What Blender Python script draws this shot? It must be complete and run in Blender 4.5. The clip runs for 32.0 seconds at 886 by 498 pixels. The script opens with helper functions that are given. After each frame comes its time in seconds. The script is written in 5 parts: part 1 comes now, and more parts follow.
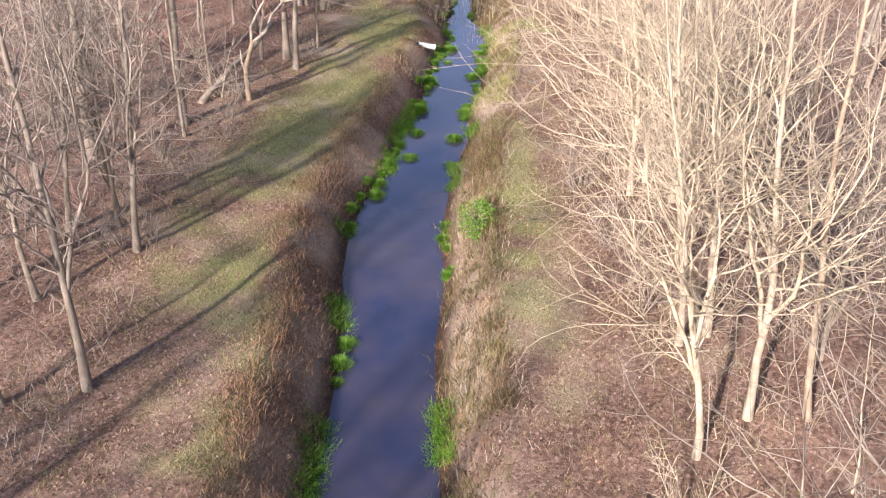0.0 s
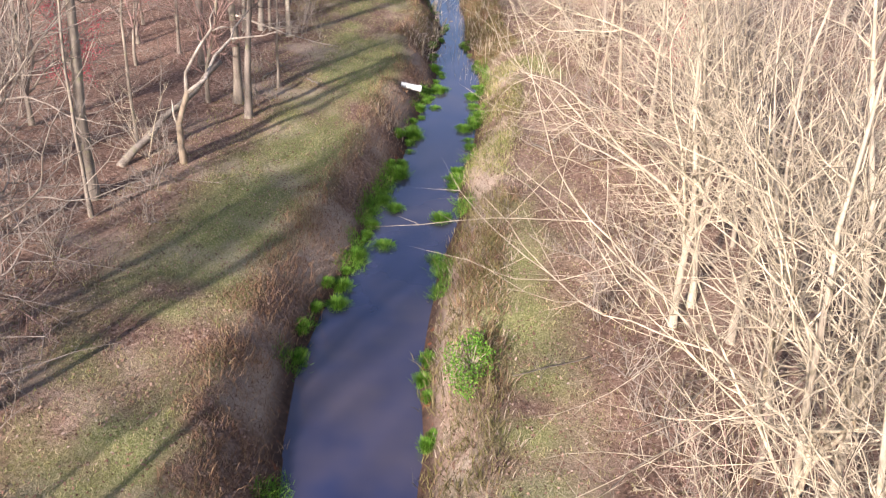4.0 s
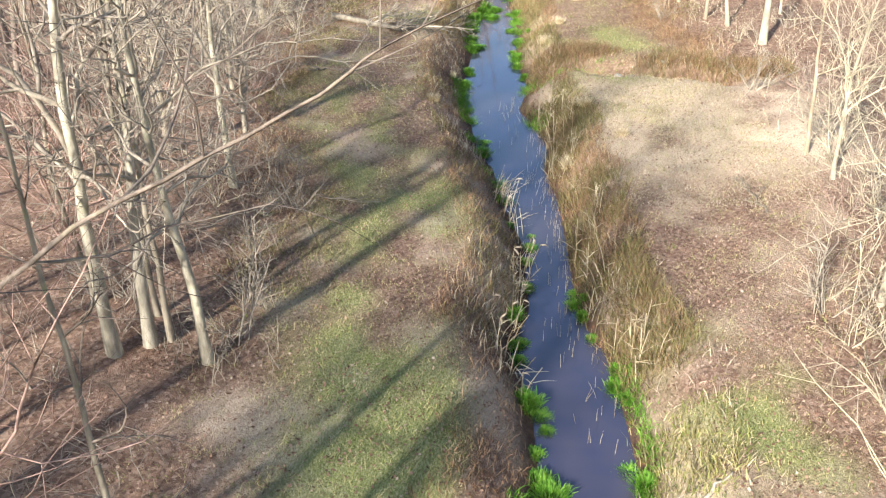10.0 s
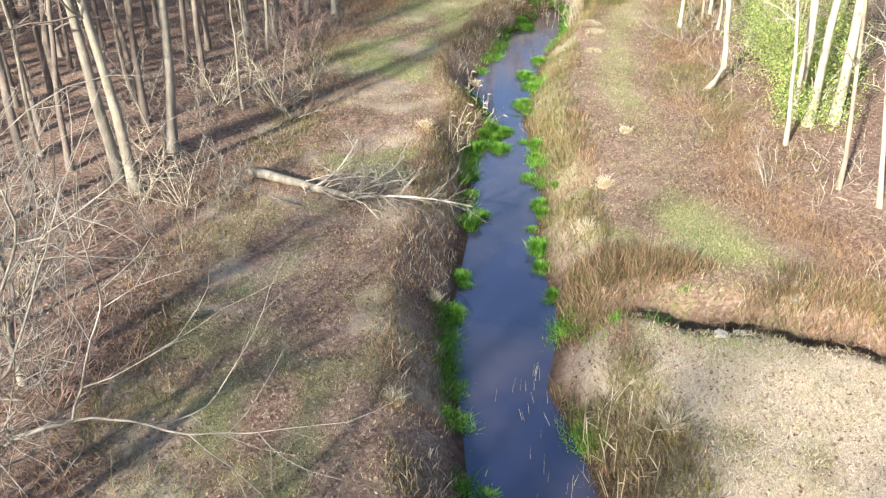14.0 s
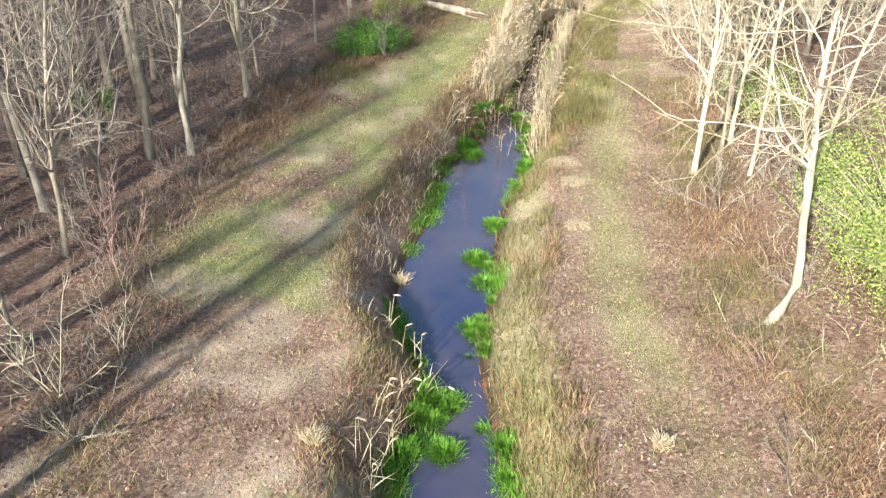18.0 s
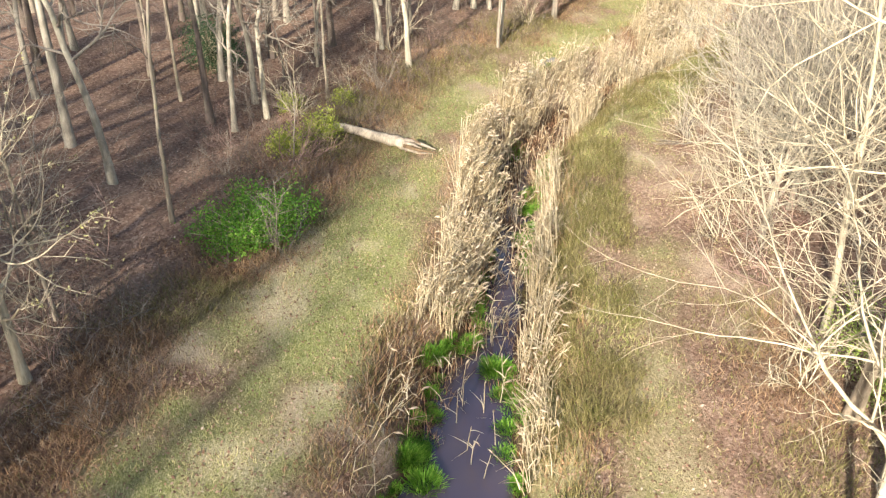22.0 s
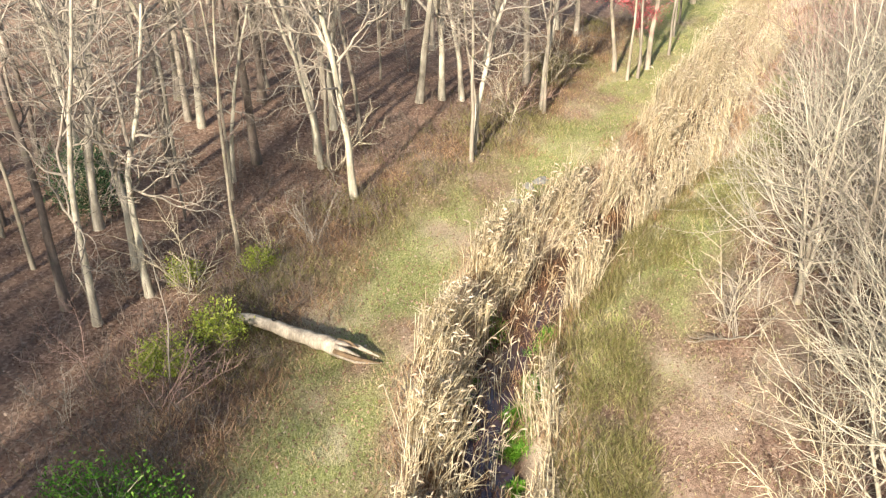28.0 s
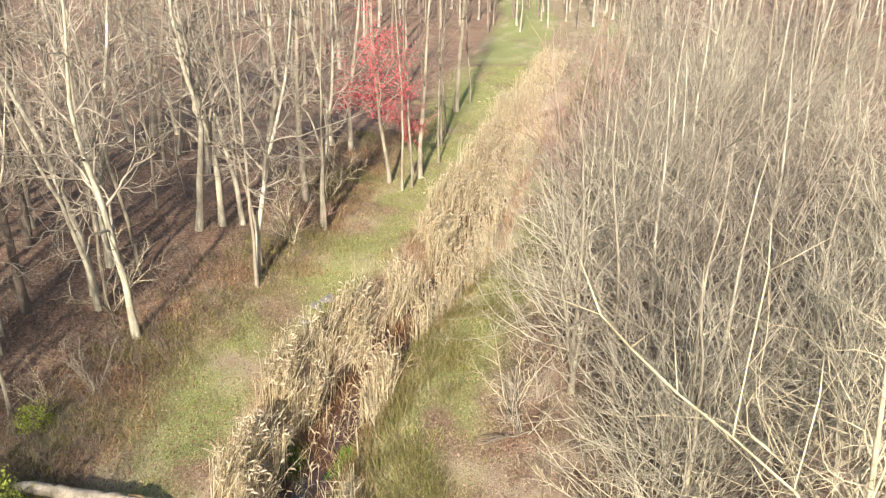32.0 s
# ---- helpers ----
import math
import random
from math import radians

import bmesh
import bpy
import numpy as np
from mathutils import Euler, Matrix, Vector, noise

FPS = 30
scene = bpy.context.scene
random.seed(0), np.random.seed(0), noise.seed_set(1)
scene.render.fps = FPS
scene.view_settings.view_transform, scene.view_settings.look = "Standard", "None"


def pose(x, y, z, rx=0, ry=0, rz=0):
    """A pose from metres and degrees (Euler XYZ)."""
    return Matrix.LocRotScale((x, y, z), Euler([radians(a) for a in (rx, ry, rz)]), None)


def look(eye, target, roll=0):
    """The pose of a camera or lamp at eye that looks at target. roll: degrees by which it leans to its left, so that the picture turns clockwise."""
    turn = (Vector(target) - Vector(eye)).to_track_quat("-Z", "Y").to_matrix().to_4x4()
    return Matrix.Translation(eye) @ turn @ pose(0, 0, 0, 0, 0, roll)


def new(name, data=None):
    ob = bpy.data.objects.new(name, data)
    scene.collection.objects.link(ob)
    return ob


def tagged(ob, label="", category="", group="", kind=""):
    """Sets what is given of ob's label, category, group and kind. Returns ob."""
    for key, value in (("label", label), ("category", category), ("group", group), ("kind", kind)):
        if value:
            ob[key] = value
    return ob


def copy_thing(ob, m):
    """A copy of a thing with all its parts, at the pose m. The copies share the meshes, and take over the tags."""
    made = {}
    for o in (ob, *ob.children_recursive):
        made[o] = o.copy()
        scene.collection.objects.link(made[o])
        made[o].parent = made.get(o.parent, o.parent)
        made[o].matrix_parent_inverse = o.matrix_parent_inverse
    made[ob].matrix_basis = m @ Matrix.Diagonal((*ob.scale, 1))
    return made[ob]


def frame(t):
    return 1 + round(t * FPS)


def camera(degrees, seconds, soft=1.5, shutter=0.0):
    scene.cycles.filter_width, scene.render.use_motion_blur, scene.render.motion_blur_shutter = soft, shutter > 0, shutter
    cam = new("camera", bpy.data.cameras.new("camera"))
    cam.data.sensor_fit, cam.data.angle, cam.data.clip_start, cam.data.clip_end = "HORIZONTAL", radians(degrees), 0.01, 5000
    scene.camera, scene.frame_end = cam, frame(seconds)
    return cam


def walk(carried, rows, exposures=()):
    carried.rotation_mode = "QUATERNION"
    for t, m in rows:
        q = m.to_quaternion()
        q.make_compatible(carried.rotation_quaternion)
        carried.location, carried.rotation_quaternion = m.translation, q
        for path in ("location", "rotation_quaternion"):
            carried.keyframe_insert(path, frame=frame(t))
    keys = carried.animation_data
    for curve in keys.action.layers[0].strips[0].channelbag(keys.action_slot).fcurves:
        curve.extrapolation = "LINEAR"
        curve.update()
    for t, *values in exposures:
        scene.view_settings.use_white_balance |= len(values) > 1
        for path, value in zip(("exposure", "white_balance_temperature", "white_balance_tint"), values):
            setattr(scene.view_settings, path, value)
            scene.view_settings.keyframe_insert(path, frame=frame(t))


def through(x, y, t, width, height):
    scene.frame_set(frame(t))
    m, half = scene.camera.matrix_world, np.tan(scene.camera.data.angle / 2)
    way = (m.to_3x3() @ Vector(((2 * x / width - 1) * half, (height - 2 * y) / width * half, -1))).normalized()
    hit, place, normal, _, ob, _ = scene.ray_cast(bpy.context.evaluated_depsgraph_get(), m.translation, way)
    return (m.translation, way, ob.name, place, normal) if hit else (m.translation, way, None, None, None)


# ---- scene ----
# The camera: a drone some eleven metres above a ditch-like stream
EXPOSURES = [(0, 1.31, 6200, 27), (3, 1.27, 6200, 26), (6, 1.45, 6200, 20), (9, 1.64, 6150, 9), (13, 1.7, 5950, 8), (17, 1.7, 5900, 6), (20, 1.6, 6250, 9), (24, 1.69, 6700, 10), (28, 1.61, 6650, 9), (32, 1.38, 6600, 8)]
cam = camera(55.0, 32.0, soft=1.3)

PATH = [
    (0, (1.236, 0.384, 11.457), (1.133, 2.096, 10.429), -0.10),
    (0.5, (1.363, 0.701, 11.442), (1.330, 2.416, 10.413), 4.59),
    (1, (1.403, 1.179, 11.446), (1.316, 2.889, 10.413), 1.25),
    (1.5, (1.391, 1.772, 11.418), (1.280, 3.480, 10.385), -0.33),
    (2, (1.394, 2.538, 11.398), (1.286, 4.247, 10.364), -0.38),
    (2.5, (1.476, 3.475, 11.287), (1.393, 5.186, 10.254), 1.16),
    (3, (1.456, 4.404, 11.170), (1.403, 6.118, 10.141), 3.10),
    (3.5, (1.059, 5.564, 11.142), (1.009, 7.275, 10.106), 3.03),
    (5.5, (0.560, 10.689, 10.546), (0.443, 12.402, 9.520), -0.59),
    (6, (0.294, 12.256, 10.468), (0.175, 13.968, 9.440), -0.48),
    (6.5, (-0.086, 13.921, 10.415), (-0.242, 15.629, 9.386), -2.89),
    (7, (-0.238, 15.610, 10.392), (-0.401, 17.316, 9.361), -2.68),
    (7.5, (-0.451, 17.429, 10.303), (-0.605, 19.138, 9.274), -2.05),
    (8, (-0.552, 19.266, 10.254), (-0.707, 20.975, 9.226), -2.03),
    (8.5, (-0.778, 21.075, 10.226), (-0.923, 22.784, 9.197), -1.45),
    (9, (-0.925, 22.868, 10.139), (-1.073, 24.582, 9.119), -1.50),
    (9.5, (-1.093, 24.686, 10.114), (-1.246, 26.402, 9.099), -1.73),
    (10, (-1.281, 26.437, 10.081), (-1.431, 28.157, 9.071), -1.55),
    (10.5, (-1.390, 28.228, 10.040), (-1.535, 29.950, 9.032), -1.17),
    (11, (-1.423, 30.032, 10.077), (-1.570, 31.753, 9.068), -1.31),
    (11.5, (-1.540, 31.814, 10.064), (-1.681, 33.536, 9.057), -1.01),
    (12, (-1.613, 33.570, 10.124), (-1.753, 35.291, 9.114), -0.82),
    (12.5, (-1.685, 35.297, 10.176), (-1.826, 37.017, 9.165), -0.85),
    (13, (-1.780, 37.010, 10.221), (-1.919, 38.728, 9.206), -0.72),
    (13.5, (-1.879, 38.664, 10.266), (-2.019, 40.380, 9.248), -0.76),
    (15.5, (-1.156, 44.351, 10.447), (-1.361, 46.068, 9.442), -1.96),
    (16, (-1.337, 46.012, 10.447), (-1.458, 47.735, 9.440), -1.58),
    (16.5, (-1.551, 47.575, 10.546), (-1.628, 49.298, 9.535), -1.25),
    (17, (-1.719, 49.133, 10.589), (-1.767, 50.857, 9.577), -1.00),
    (17.5, (-1.873, 50.711, 10.627), (-1.901, 52.436, 9.615), -0.84),
    (18, (-2.004, 52.348, 10.613), (-2.015, 54.075, 9.603), -0.57),
    (18.5, (-2.098, 53.932, 10.635), (-2.098, 55.660, 9.630), -0.37),
    (19, (-2.140, 55.557, 10.697), (-2.137, 57.285, 9.690), -0.30),
    (19.5, (-2.203, 57.175, 10.727), (-2.191, 58.904, 9.720), -0.13),
    (20, (-2.245, 58.799, 10.809), (-2.213, 60.525, 9.800), 0.08),
    (20.5, (-2.210, 60.424, 10.892), (-2.146, 62.147, 9.878), -0.00),
    (21, (-2.088, 62.044, 10.948), (-2.000, 63.764, 9.931), -0.19),
    (21.5, (-1.860, 63.722, 10.957), (-1.756, 65.442, 9.942), -0.20),
    (22, (-1.681, 65.335, 11.135), (-1.556, 67.050, 10.113), 0.22),
    (22.5, (-1.430, 66.969, 11.089), (-1.293, 68.684, 10.070), 0.25),
    (23, (-1.143, 68.585, 11.082), (-0.996, 70.300, 10.064), 0.37),
    (23.5, (-0.839, 70.153, 10.979), (-0.691, 71.871, 9.965), -0.05),
    (24, (-0.680, 71.697, 10.947), (-0.522, 73.415, 9.935), 0.07),
    (24.5, (-0.502, 72.773, 10.925), (-0.341, 74.489, 9.911), 0.09),
    (25, (-0.332, 73.268, 10.763), (-0.166, 74.984, 9.750), 0.00),
    (25.5, (-0.274, 73.399, 10.671), (-0.109, 75.113, 9.654), -0.04),
    (27.5, (-0.251, 73.817, 11.297), (-0.092, 75.527, 10.273), 0.13),
    (28, (-0.250, 73.901, 11.546), (-0.093, 75.626, 10.547), 0.07),
    (28.5, (-0.302, 73.982, 11.746), (-0.140, 75.737, 10.800), 0.33),
    (29, (-0.247, 74.009, 11.920), (-0.088, 75.793, 11.030), 0.26),
    (29.5, (-0.222, 74.007, 12.075), (-0.067, 75.820, 11.246), 0.28),
    (30, (-0.232, 73.955, 12.158), (-0.081, 75.781, 11.357), 0.20),
    (30.5, (-0.181, 73.908, 12.237), (0.005, 75.730, 11.433), 0.37),
    (31, (0.030, 73.782, 12.345), (0.401, 75.575, 11.540), 0.58),
    (31.5, (0.064, 73.635, 12.392), (0.619, 75.382, 11.592), 0.67),
    (32, (0.068, 73.541, 12.411), (0.696, 75.264, 11.613), 0.71),
]
walk(cam, [(t, look(eye, target, roll)) for t, eye, target, roll in PATH], EXPOSURES)

# ---------------------------------------------------------------- light
SUN_ELEVATION, SUN_AZIMUTH = radians(25), radians(27)      # shadows fall towards +y, a little to +x
world = bpy.data.worlds.new("sky")
world.use_nodes = True
scene.world = world
wn = world.node_tree.nodes
sky = wn.new("ShaderNodeTexSky")
sky.sky_type, sky.sun_disc = "NISHITA", False
sky.sun_elevation, sky.sun_rotation = SUN_ELEVATION, math.pi + SUN_AZIMUTH
world.node_tree.links.new(sky.outputs[0], wn["Background"].inputs[0])
wn["Background"].inputs[1].default_value = 0.092
sun_data = bpy.data.lights.new("sun", "SUN")
sun_data.energy, sun_data.angle, sun_data.color = 4.7, radians(1.7), (1.0, 0.94, 0.84)
sun = new("sun", sun_data)
sun.matrix_world = look((-40 * math.sin(SUN_AZIMUTH), -40 * math.cos(SUN_AZIMUTH), 40 * math.tan(SUN_ELEVATION)), (0, 0, 0))

# ---------------------------------------------------------------- helpers
rng = np.random.default_rng(7)


def hash2(ix, iy, seed):
    n = (ix * 374761393 + iy * 668265263 + seed * 974634213) & 0x7FFFFFFF
    n = (n ^ (n >> 13)) * 1274126177 & 0x7FFFFFFF
    return ((n ^ (n >> 16)) & 0xFFFF) / 65535.0


def vnoise(x, y, size, seed=0):
    """Smooth noise from 0 to 1 on the plan, with lumps of the given size in metres."""
    x, y = np.asarray(x, float) / size, np.asarray(y, float) / size
    ix, iy = np.floor(x).astype(np.int64), np.floor(y).astype(np.int64)
    fx, fy = x - ix, y - iy
    fx, fy = fx * fx * (3 - 2 * fx), fy * fy * (3 - 2 * fy)
    a, b = hash2(ix, iy, seed), hash2(ix + 1, iy, seed)
    c, e = hash2(ix, iy + 1, seed), hash2(ix + 1, iy + 1, seed)
    return (a * (1 - fx) + b * fx) * (1 - fy) + (c * (1 - fx) + e * fx) * fy


def smooth(v, lo, hi):
    t = np.clip((np.asarray(v, float) - lo) / (hi - lo), 0, 1)
    return t * t * (3 - 2 * t)


def raw_mesh(name, verts, faces, mat=None, shade=False):
    """A mesh from arrays; faces is one array of triangles or quads, or a list of such arrays."""
    me = bpy.data.meshes.new(name)
    groups = [np.asarray(f, np.int32) for f in (faces if isinstance(faces, list) else [faces]) if len(f)]
    verts = np.asarray(verts, np.float32)
    me.vertices.add(len(verts))
    me.vertices.foreach_set("co", verts.ravel())
    loops = np.concatenate([g.ravel() for g in groups])
    counts = np.concatenate([np.full(len(g), g.shape[1], np.int32) for g in groups])
    me.loops.add(len(loops))
    me.loops.foreach_set("vertex_index", loops)
    me.polygons.add(len(counts))
    me.polygons.foreach_set("loop_start", np.concatenate([[0], np.cumsum(counts)[:-1]]).astype(np.int32))
    if shade:
        me.polygons.foreach_set("use_smooth", np.ones(len(counts), bool))
    me.update(calc_edges=True)
    if mat:
        me.materials.append(mat)
    return me


class Heap:
    """Gathers verts and faces of many small pieces for one mesh."""

    def __init__(self):
        self.v, self.q, self.t, self.n = [], [], [], 0

    def add(self, verts, quads=None, tris=None):
        if quads is not None and len(quads):
            self.q.append(np.asarray(quads) + self.n)
        if tris is not None and len(tris):
            self.t.append(np.asarray(tris) + self.n)
        self.v.append(np.asarray(verts, float))
        self.n += len(verts)

    def mesh(self, name, mat, shade=False):
        faces = [np.concatenate(f) for f in (self.q, self.t) if f]
        return raw_mesh(name, np.concatenate(self.v), faces, mat, shade)


def tube(heap, pts, radii, sides, close=False, wobble=0.0, r=None):
    """A tube along a line of points."""
    pts, radii = np.asarray(pts, float), np.asarray(radii, float)
    k = len(pts)
    tan = np.gradient(pts, axis=0)
    tan /= np.linalg.norm(tan, axis=1, keepdims=True) + 1e-9
    side = np.cross(tan, (0.31, 0.17, 0.93) if abs(tan[0, 2]) < 0.8 else (1.0, 0.13, 0.05))
    side /= np.linalg.norm(side, axis=1, keepdims=True) + 1e-9
    up = np.cross(side, tan)
    a = np.arange(sides) * 2 * math.pi / sides
    rad = radii[:, None] * np.ones(sides)
    if wobble and r is not None:
        rad = rad * (1 + wobble * r.standard_normal((k, sides)))
    ring = pts[:, None] + rad[:, :, None] * (np.cos(a)[None, :, None] * side[:, None] + np.sin(a)[None, :, None] * up[:, None])
    i = (np.arange(k - 1)[:, None] * sides + np.arange(sides)[None]).ravel()
    j = (np.arange(k - 1)[:, None] * sides + (np.arange(sides)[None] + 1) % sides).ravel()
    quads = np.stack([i, j, j + sides, i + sides], 1)
    tris = []
    verts = ring.reshape(-1, 3)
    if close:
        verts = np.concatenate([verts, pts[:1], pts[-1:]])
        m, e = k * sides, (k - 1) * sides
        for s in range(sides):
            s2 = (s + 1) % sides
            tris += [(m, s2, s), (m + 1, e + s, e + s2)]
    heap.add(verts, quads, tris if tris else None)


def part(name, me, parent=None, label=""):
    ob = new(name, me)
    if parent is not None:
        ob.parent = parent
    return tagged(ob, label)


def empty(name, m, label, category, group=""):
    ob = new(name)
    ob.matrix_basis = m
    ob.empty_display_size = 0.3
    return tagged(ob, label, category, group)


# ---------------------------------------------------------------- the plan
# the stream: y, its two edges in x
STREAM = [(-60, -1.4, 0.8), (-20, -1.4, 0.8), (5, -1.45, 0.65), (11, -1.6, 0.42), (15, -1.75, 0.05), (18, -2.2, 0.12), (20, -2.4, -0.1), (22.2, -2.2, -0.05),
          (24, -1.75, 0.05), (27, -1.65, 0.47), (29, -1.3, 0.27), (31, -1.15, 0.65), (34, -0.98, 0.78), (36.5, -0.6, 0.78),
          (38, -0.68, 0.7), (39.8, -1.1, 0.5), (41, -0.7, 0.1), (43.8, -0.8, 0.0), (46, -1.3, -0.1), (48, -1.6, -0.4),
          (49.4, -2.1, -0.25), (51, -2.3, -0.5), (52.5, -2.56, -1.1), (54.6, -2.8, -0.75), (58, -2.65, -1.25), (60, -2.7, -1.0),
          (63, -2.75, -1.25), (65.2, -2.2, -1.45), (67, -2.8, -1.55), (68.4, -3.05, -1.1), (70, -2.9, -1.05), (72.4, -2.2, -0.7),
          (75, -1.95, 0.1), (76.5, -1.2, 0.3), (79, -0.7, 0.6), (80.2, 0.1, 0.9), (81.7, 0.5, 1.25), (84.5, 1.2, 1.9),
          (87.8, 1.6, 2.4), (90.5, 3.0, 4.0), (92.2, 4.0, 4.9), (94.5, 6.0, 6.9), (97.6, 8.7, 9.7), (102, 11.4, 12.3),
          (116, 20.6, 21.6), (122, 24.6, 25.6), (130, 30, 31), (142, 37, 38), (260, 80, 81)]
SY, SL, SR = (np.array(c, float) for c in zip(*STREAM))


def left_edge(y):
    return np.interp(y, SY, SL)


def right_edge(y):
    return np.interp(y, SY, SR)


def centre(y):
    y = np.asarray(y, float)
    return sum(np.interp(y + k, SY, (SL + SR) / 2) for k in (-2, -1, 0, 1, 2)) / 5


def squeeze(y):
    """How far a step in x leads away from the stream, where it runs slantwise."""
    slope = (centre(np.asarray(y) + 2) - centre(np.asarray(y) - 2)) / 4
    return 1 / np.sqrt(1 + slope ** 2)


DITCH = [(-0.9, 54.3), (1.04, 54.25), (2.2, 53.8), (3.3, 53.8), (4.3, 53.3), (5.2, 52.8), (9, 51.5)]
DX, DY = (np.array(c, float) for c in zip(*DITCH))


def ditch_depth(x, y):
    d = np.abs(y - np.interp(x, DX, DY) - 0.12 * np.sin(x * 3.1))
    return np.where((x > -1.3) & (x < 10), (1 - smooth(d, 0.2, 0.72)) * (1 - smooth(x, 4.6, 6.4)), 0)


def side_of(x, y):
    """Metres from the water's edge: under 0 on the left bank, over 0 on the right bank, 0 in the water."""
    q = squeeze(y)
    l, r = left_edge(y), right_edge(y)
    return np.where(x < l, (x - l) * q, np.where(x > r, (x - r) * q, 0.0))


def ground_z(x, y):
    x, y = np.asarray(x, float), np.asarray(y, float)
    s = side_of(x, y)
    d = np.abs(s)
    rough = vnoise(x, y, 1.7, 1) * 0.16 + vnoise(x, y, 0.6, 2) * 0.06
    bank = smooth(d, 0.0, 1.25 + 0.5 * vnoise(x, y, 2.3, 5)) * 0.9
    inside = np.minimum(x - left_edge(y), right_edge(y) - x)
    z = np.where(d > 0, 0.0 + bank + rough * smooth(d, 0.1, 0.7) - 0.03 * (1 - smooth(d, 0.0, 0.25)), -0.08 - 0.25 * smooth(inside, 0, 0.5))
    z += np.where(s < 0, 0.08 * np.clip(d - 2.5, 0, 14) + 0.02 * np.clip(d - 16, 0, 100), 0.03 * np.clip(d - 3, 0, 30))
    z += smooth(d, 3, 9) * (vnoise(x, y, 6, 3) - 0.5) * 0.5
    silted = smooth(y, 109, 116) * (1 - smooth(d, 2.5, 5))
    z = z * (1 - silted) + (0.95 + rough) * silted
    z -= np.where(d > 0, 0.45 * np.exp(-((x + 1.75) ** 2 / 0.5 + (y - 34.85) ** 2 / 0.12)), 0)
    z -= ditch_depth(x, y) * np.clip(z - 0.02, 0, 0.85)
    return z


def gz(x, y):
    return float(ground_z(np.array([x]), np.array([y]))[0])


# ---------------------------------------------------------------- materials
def material(name, roughness=0.8, specular=0.3):
    m = bpy.data.materials.new(name)
    m.use_nodes = True
    b = m.node_tree.nodes["Principled BSDF"]
    b.inputs["Roughness"].default_value = roughness
    b.inputs["Specular IOR Level"].default_value = specular
    return m, m.node_tree, b


def node(tree, kind, **values):
    n = tree.nodes.new(kind)
    for key, value in values.items():
        n.inputs[key.replace("_", " ")].default_value = value
    return n


def noise_node(tree, scale, detail=4.0, rough=0.6, coords=None):
    n = node(tree, "ShaderNodeTexNoise", Scale=scale, Detail=detail, Roughness=rough)
    if coords is not None:
        tree.links.new(coords, n.inputs["Vector"])
    return n


def ramp(tree, source, stops):
    n = tree.nodes.new("ShaderNodeValToRGB")
    el = n.color_ramp.elements
    while len(el) < len(stops):
        el.new(0.5)
    for e, (at, colour) in zip(el, stops):
        e.position, e.color = at, (*colour, 1)
    tree.links.new(source, n.inputs[0])
    return n


def mix(tree, factor, a, b, mode="MIX"):
    n = tree.nodes.new("ShaderNodeMix")
    n.data_type, n.blend_type = "RGBA", mode
    for socket, value in ((n.inputs[0], factor), (n.inputs[6], a), (n.inputs[7], b)):
        if isinstance(value, (int, float)):
            socket.default_value = value
        elif isinstance(value, tuple):
            socket.default_value = (*value, 1)
        else:
            tree.links.new(value, socket)
    return n.outputs[2]


def bump(tree, b, height, strength, distance):
    n = node(tree, "ShaderNodeBump", Strength=strength, Distance=distance)
    tree.links.new(height, n.inputs["Height"])
    tree.links.new(n.outputs[0], b.inputs["Normal"])


def bark(name, dark, light, moss=0.0):
    m, t, b = material(name, 0.85, 0.2)
    co = t.nodes.new("ShaderNodeTexCoord").outputs["Object"]
    stretch = node(t, "ShaderNodeMapping", Scale=(1, 1, 0.22))
    t.links.new(co, stretch.inputs[0])
    fine = noise_node(t, 26, 5, 0.7, stretch.outputs[0])
    wide = noise_node(t, 1.6, 3, 0.6, co)
    body = ramp(t, fine.outputs[0], [(0.3, dark), (0.62, light)])
    patch = ramp(t, wide.outputs[0], [(0.42, tuple(c * 0.72 for c in light)), (0.6, tuple(min(1, c * 1.15) for c in light))])
    col = mix(t, 0.45, body.outputs[0], patch.outputs[0])
    tall = node(t, "ShaderNodeMapping", Scale=(5.5, 5.5, 1.1))
    t.links.new(co, tall.inputs[0])
    streak = ramp(t, noise_node(t, 1.0, 4, 0.65, tall.outputs[0]).outputs[0], [(0.36, (0.56, 0.54, 0.52)), (0.6, (1.06, 1.05, 1.02))])
    col = mix(t, 0.85, col, streak.outputs[0], "MULTIPLY")
    if moss:
        spots = ramp(t, noise_node(t, 3.2, 4, 0.7, co).outputs[0], [(0.55, (0, 0, 0)), (0.66, (1, 1, 1))])
        lev = node(t, "ShaderNodeMath")
        lev.operation = "MULTIPLY"
        t.links.new(spots.outputs[0], lev.inputs[0])
        lev.inputs[1].default_value = moss
        col = mix(t, lev.outputs[0], col, (0.23, 0.25, 0.10))
    info = t.nodes.new("ShaderNodeObjectInfo").outputs["Random"]
    shade = ramp(t, info, [(0, (0.82, 0.80, 0.80)), (1, (1.1, 1.08, 1.02))])
    col = mix(t, 1.0, col, shade.outputs[0], "MULTIPLY")
    t.links.new(col, b.inputs["Base Color"])
    bump(t, b, fine.outputs[0], 0.5, 0.02)
    return m


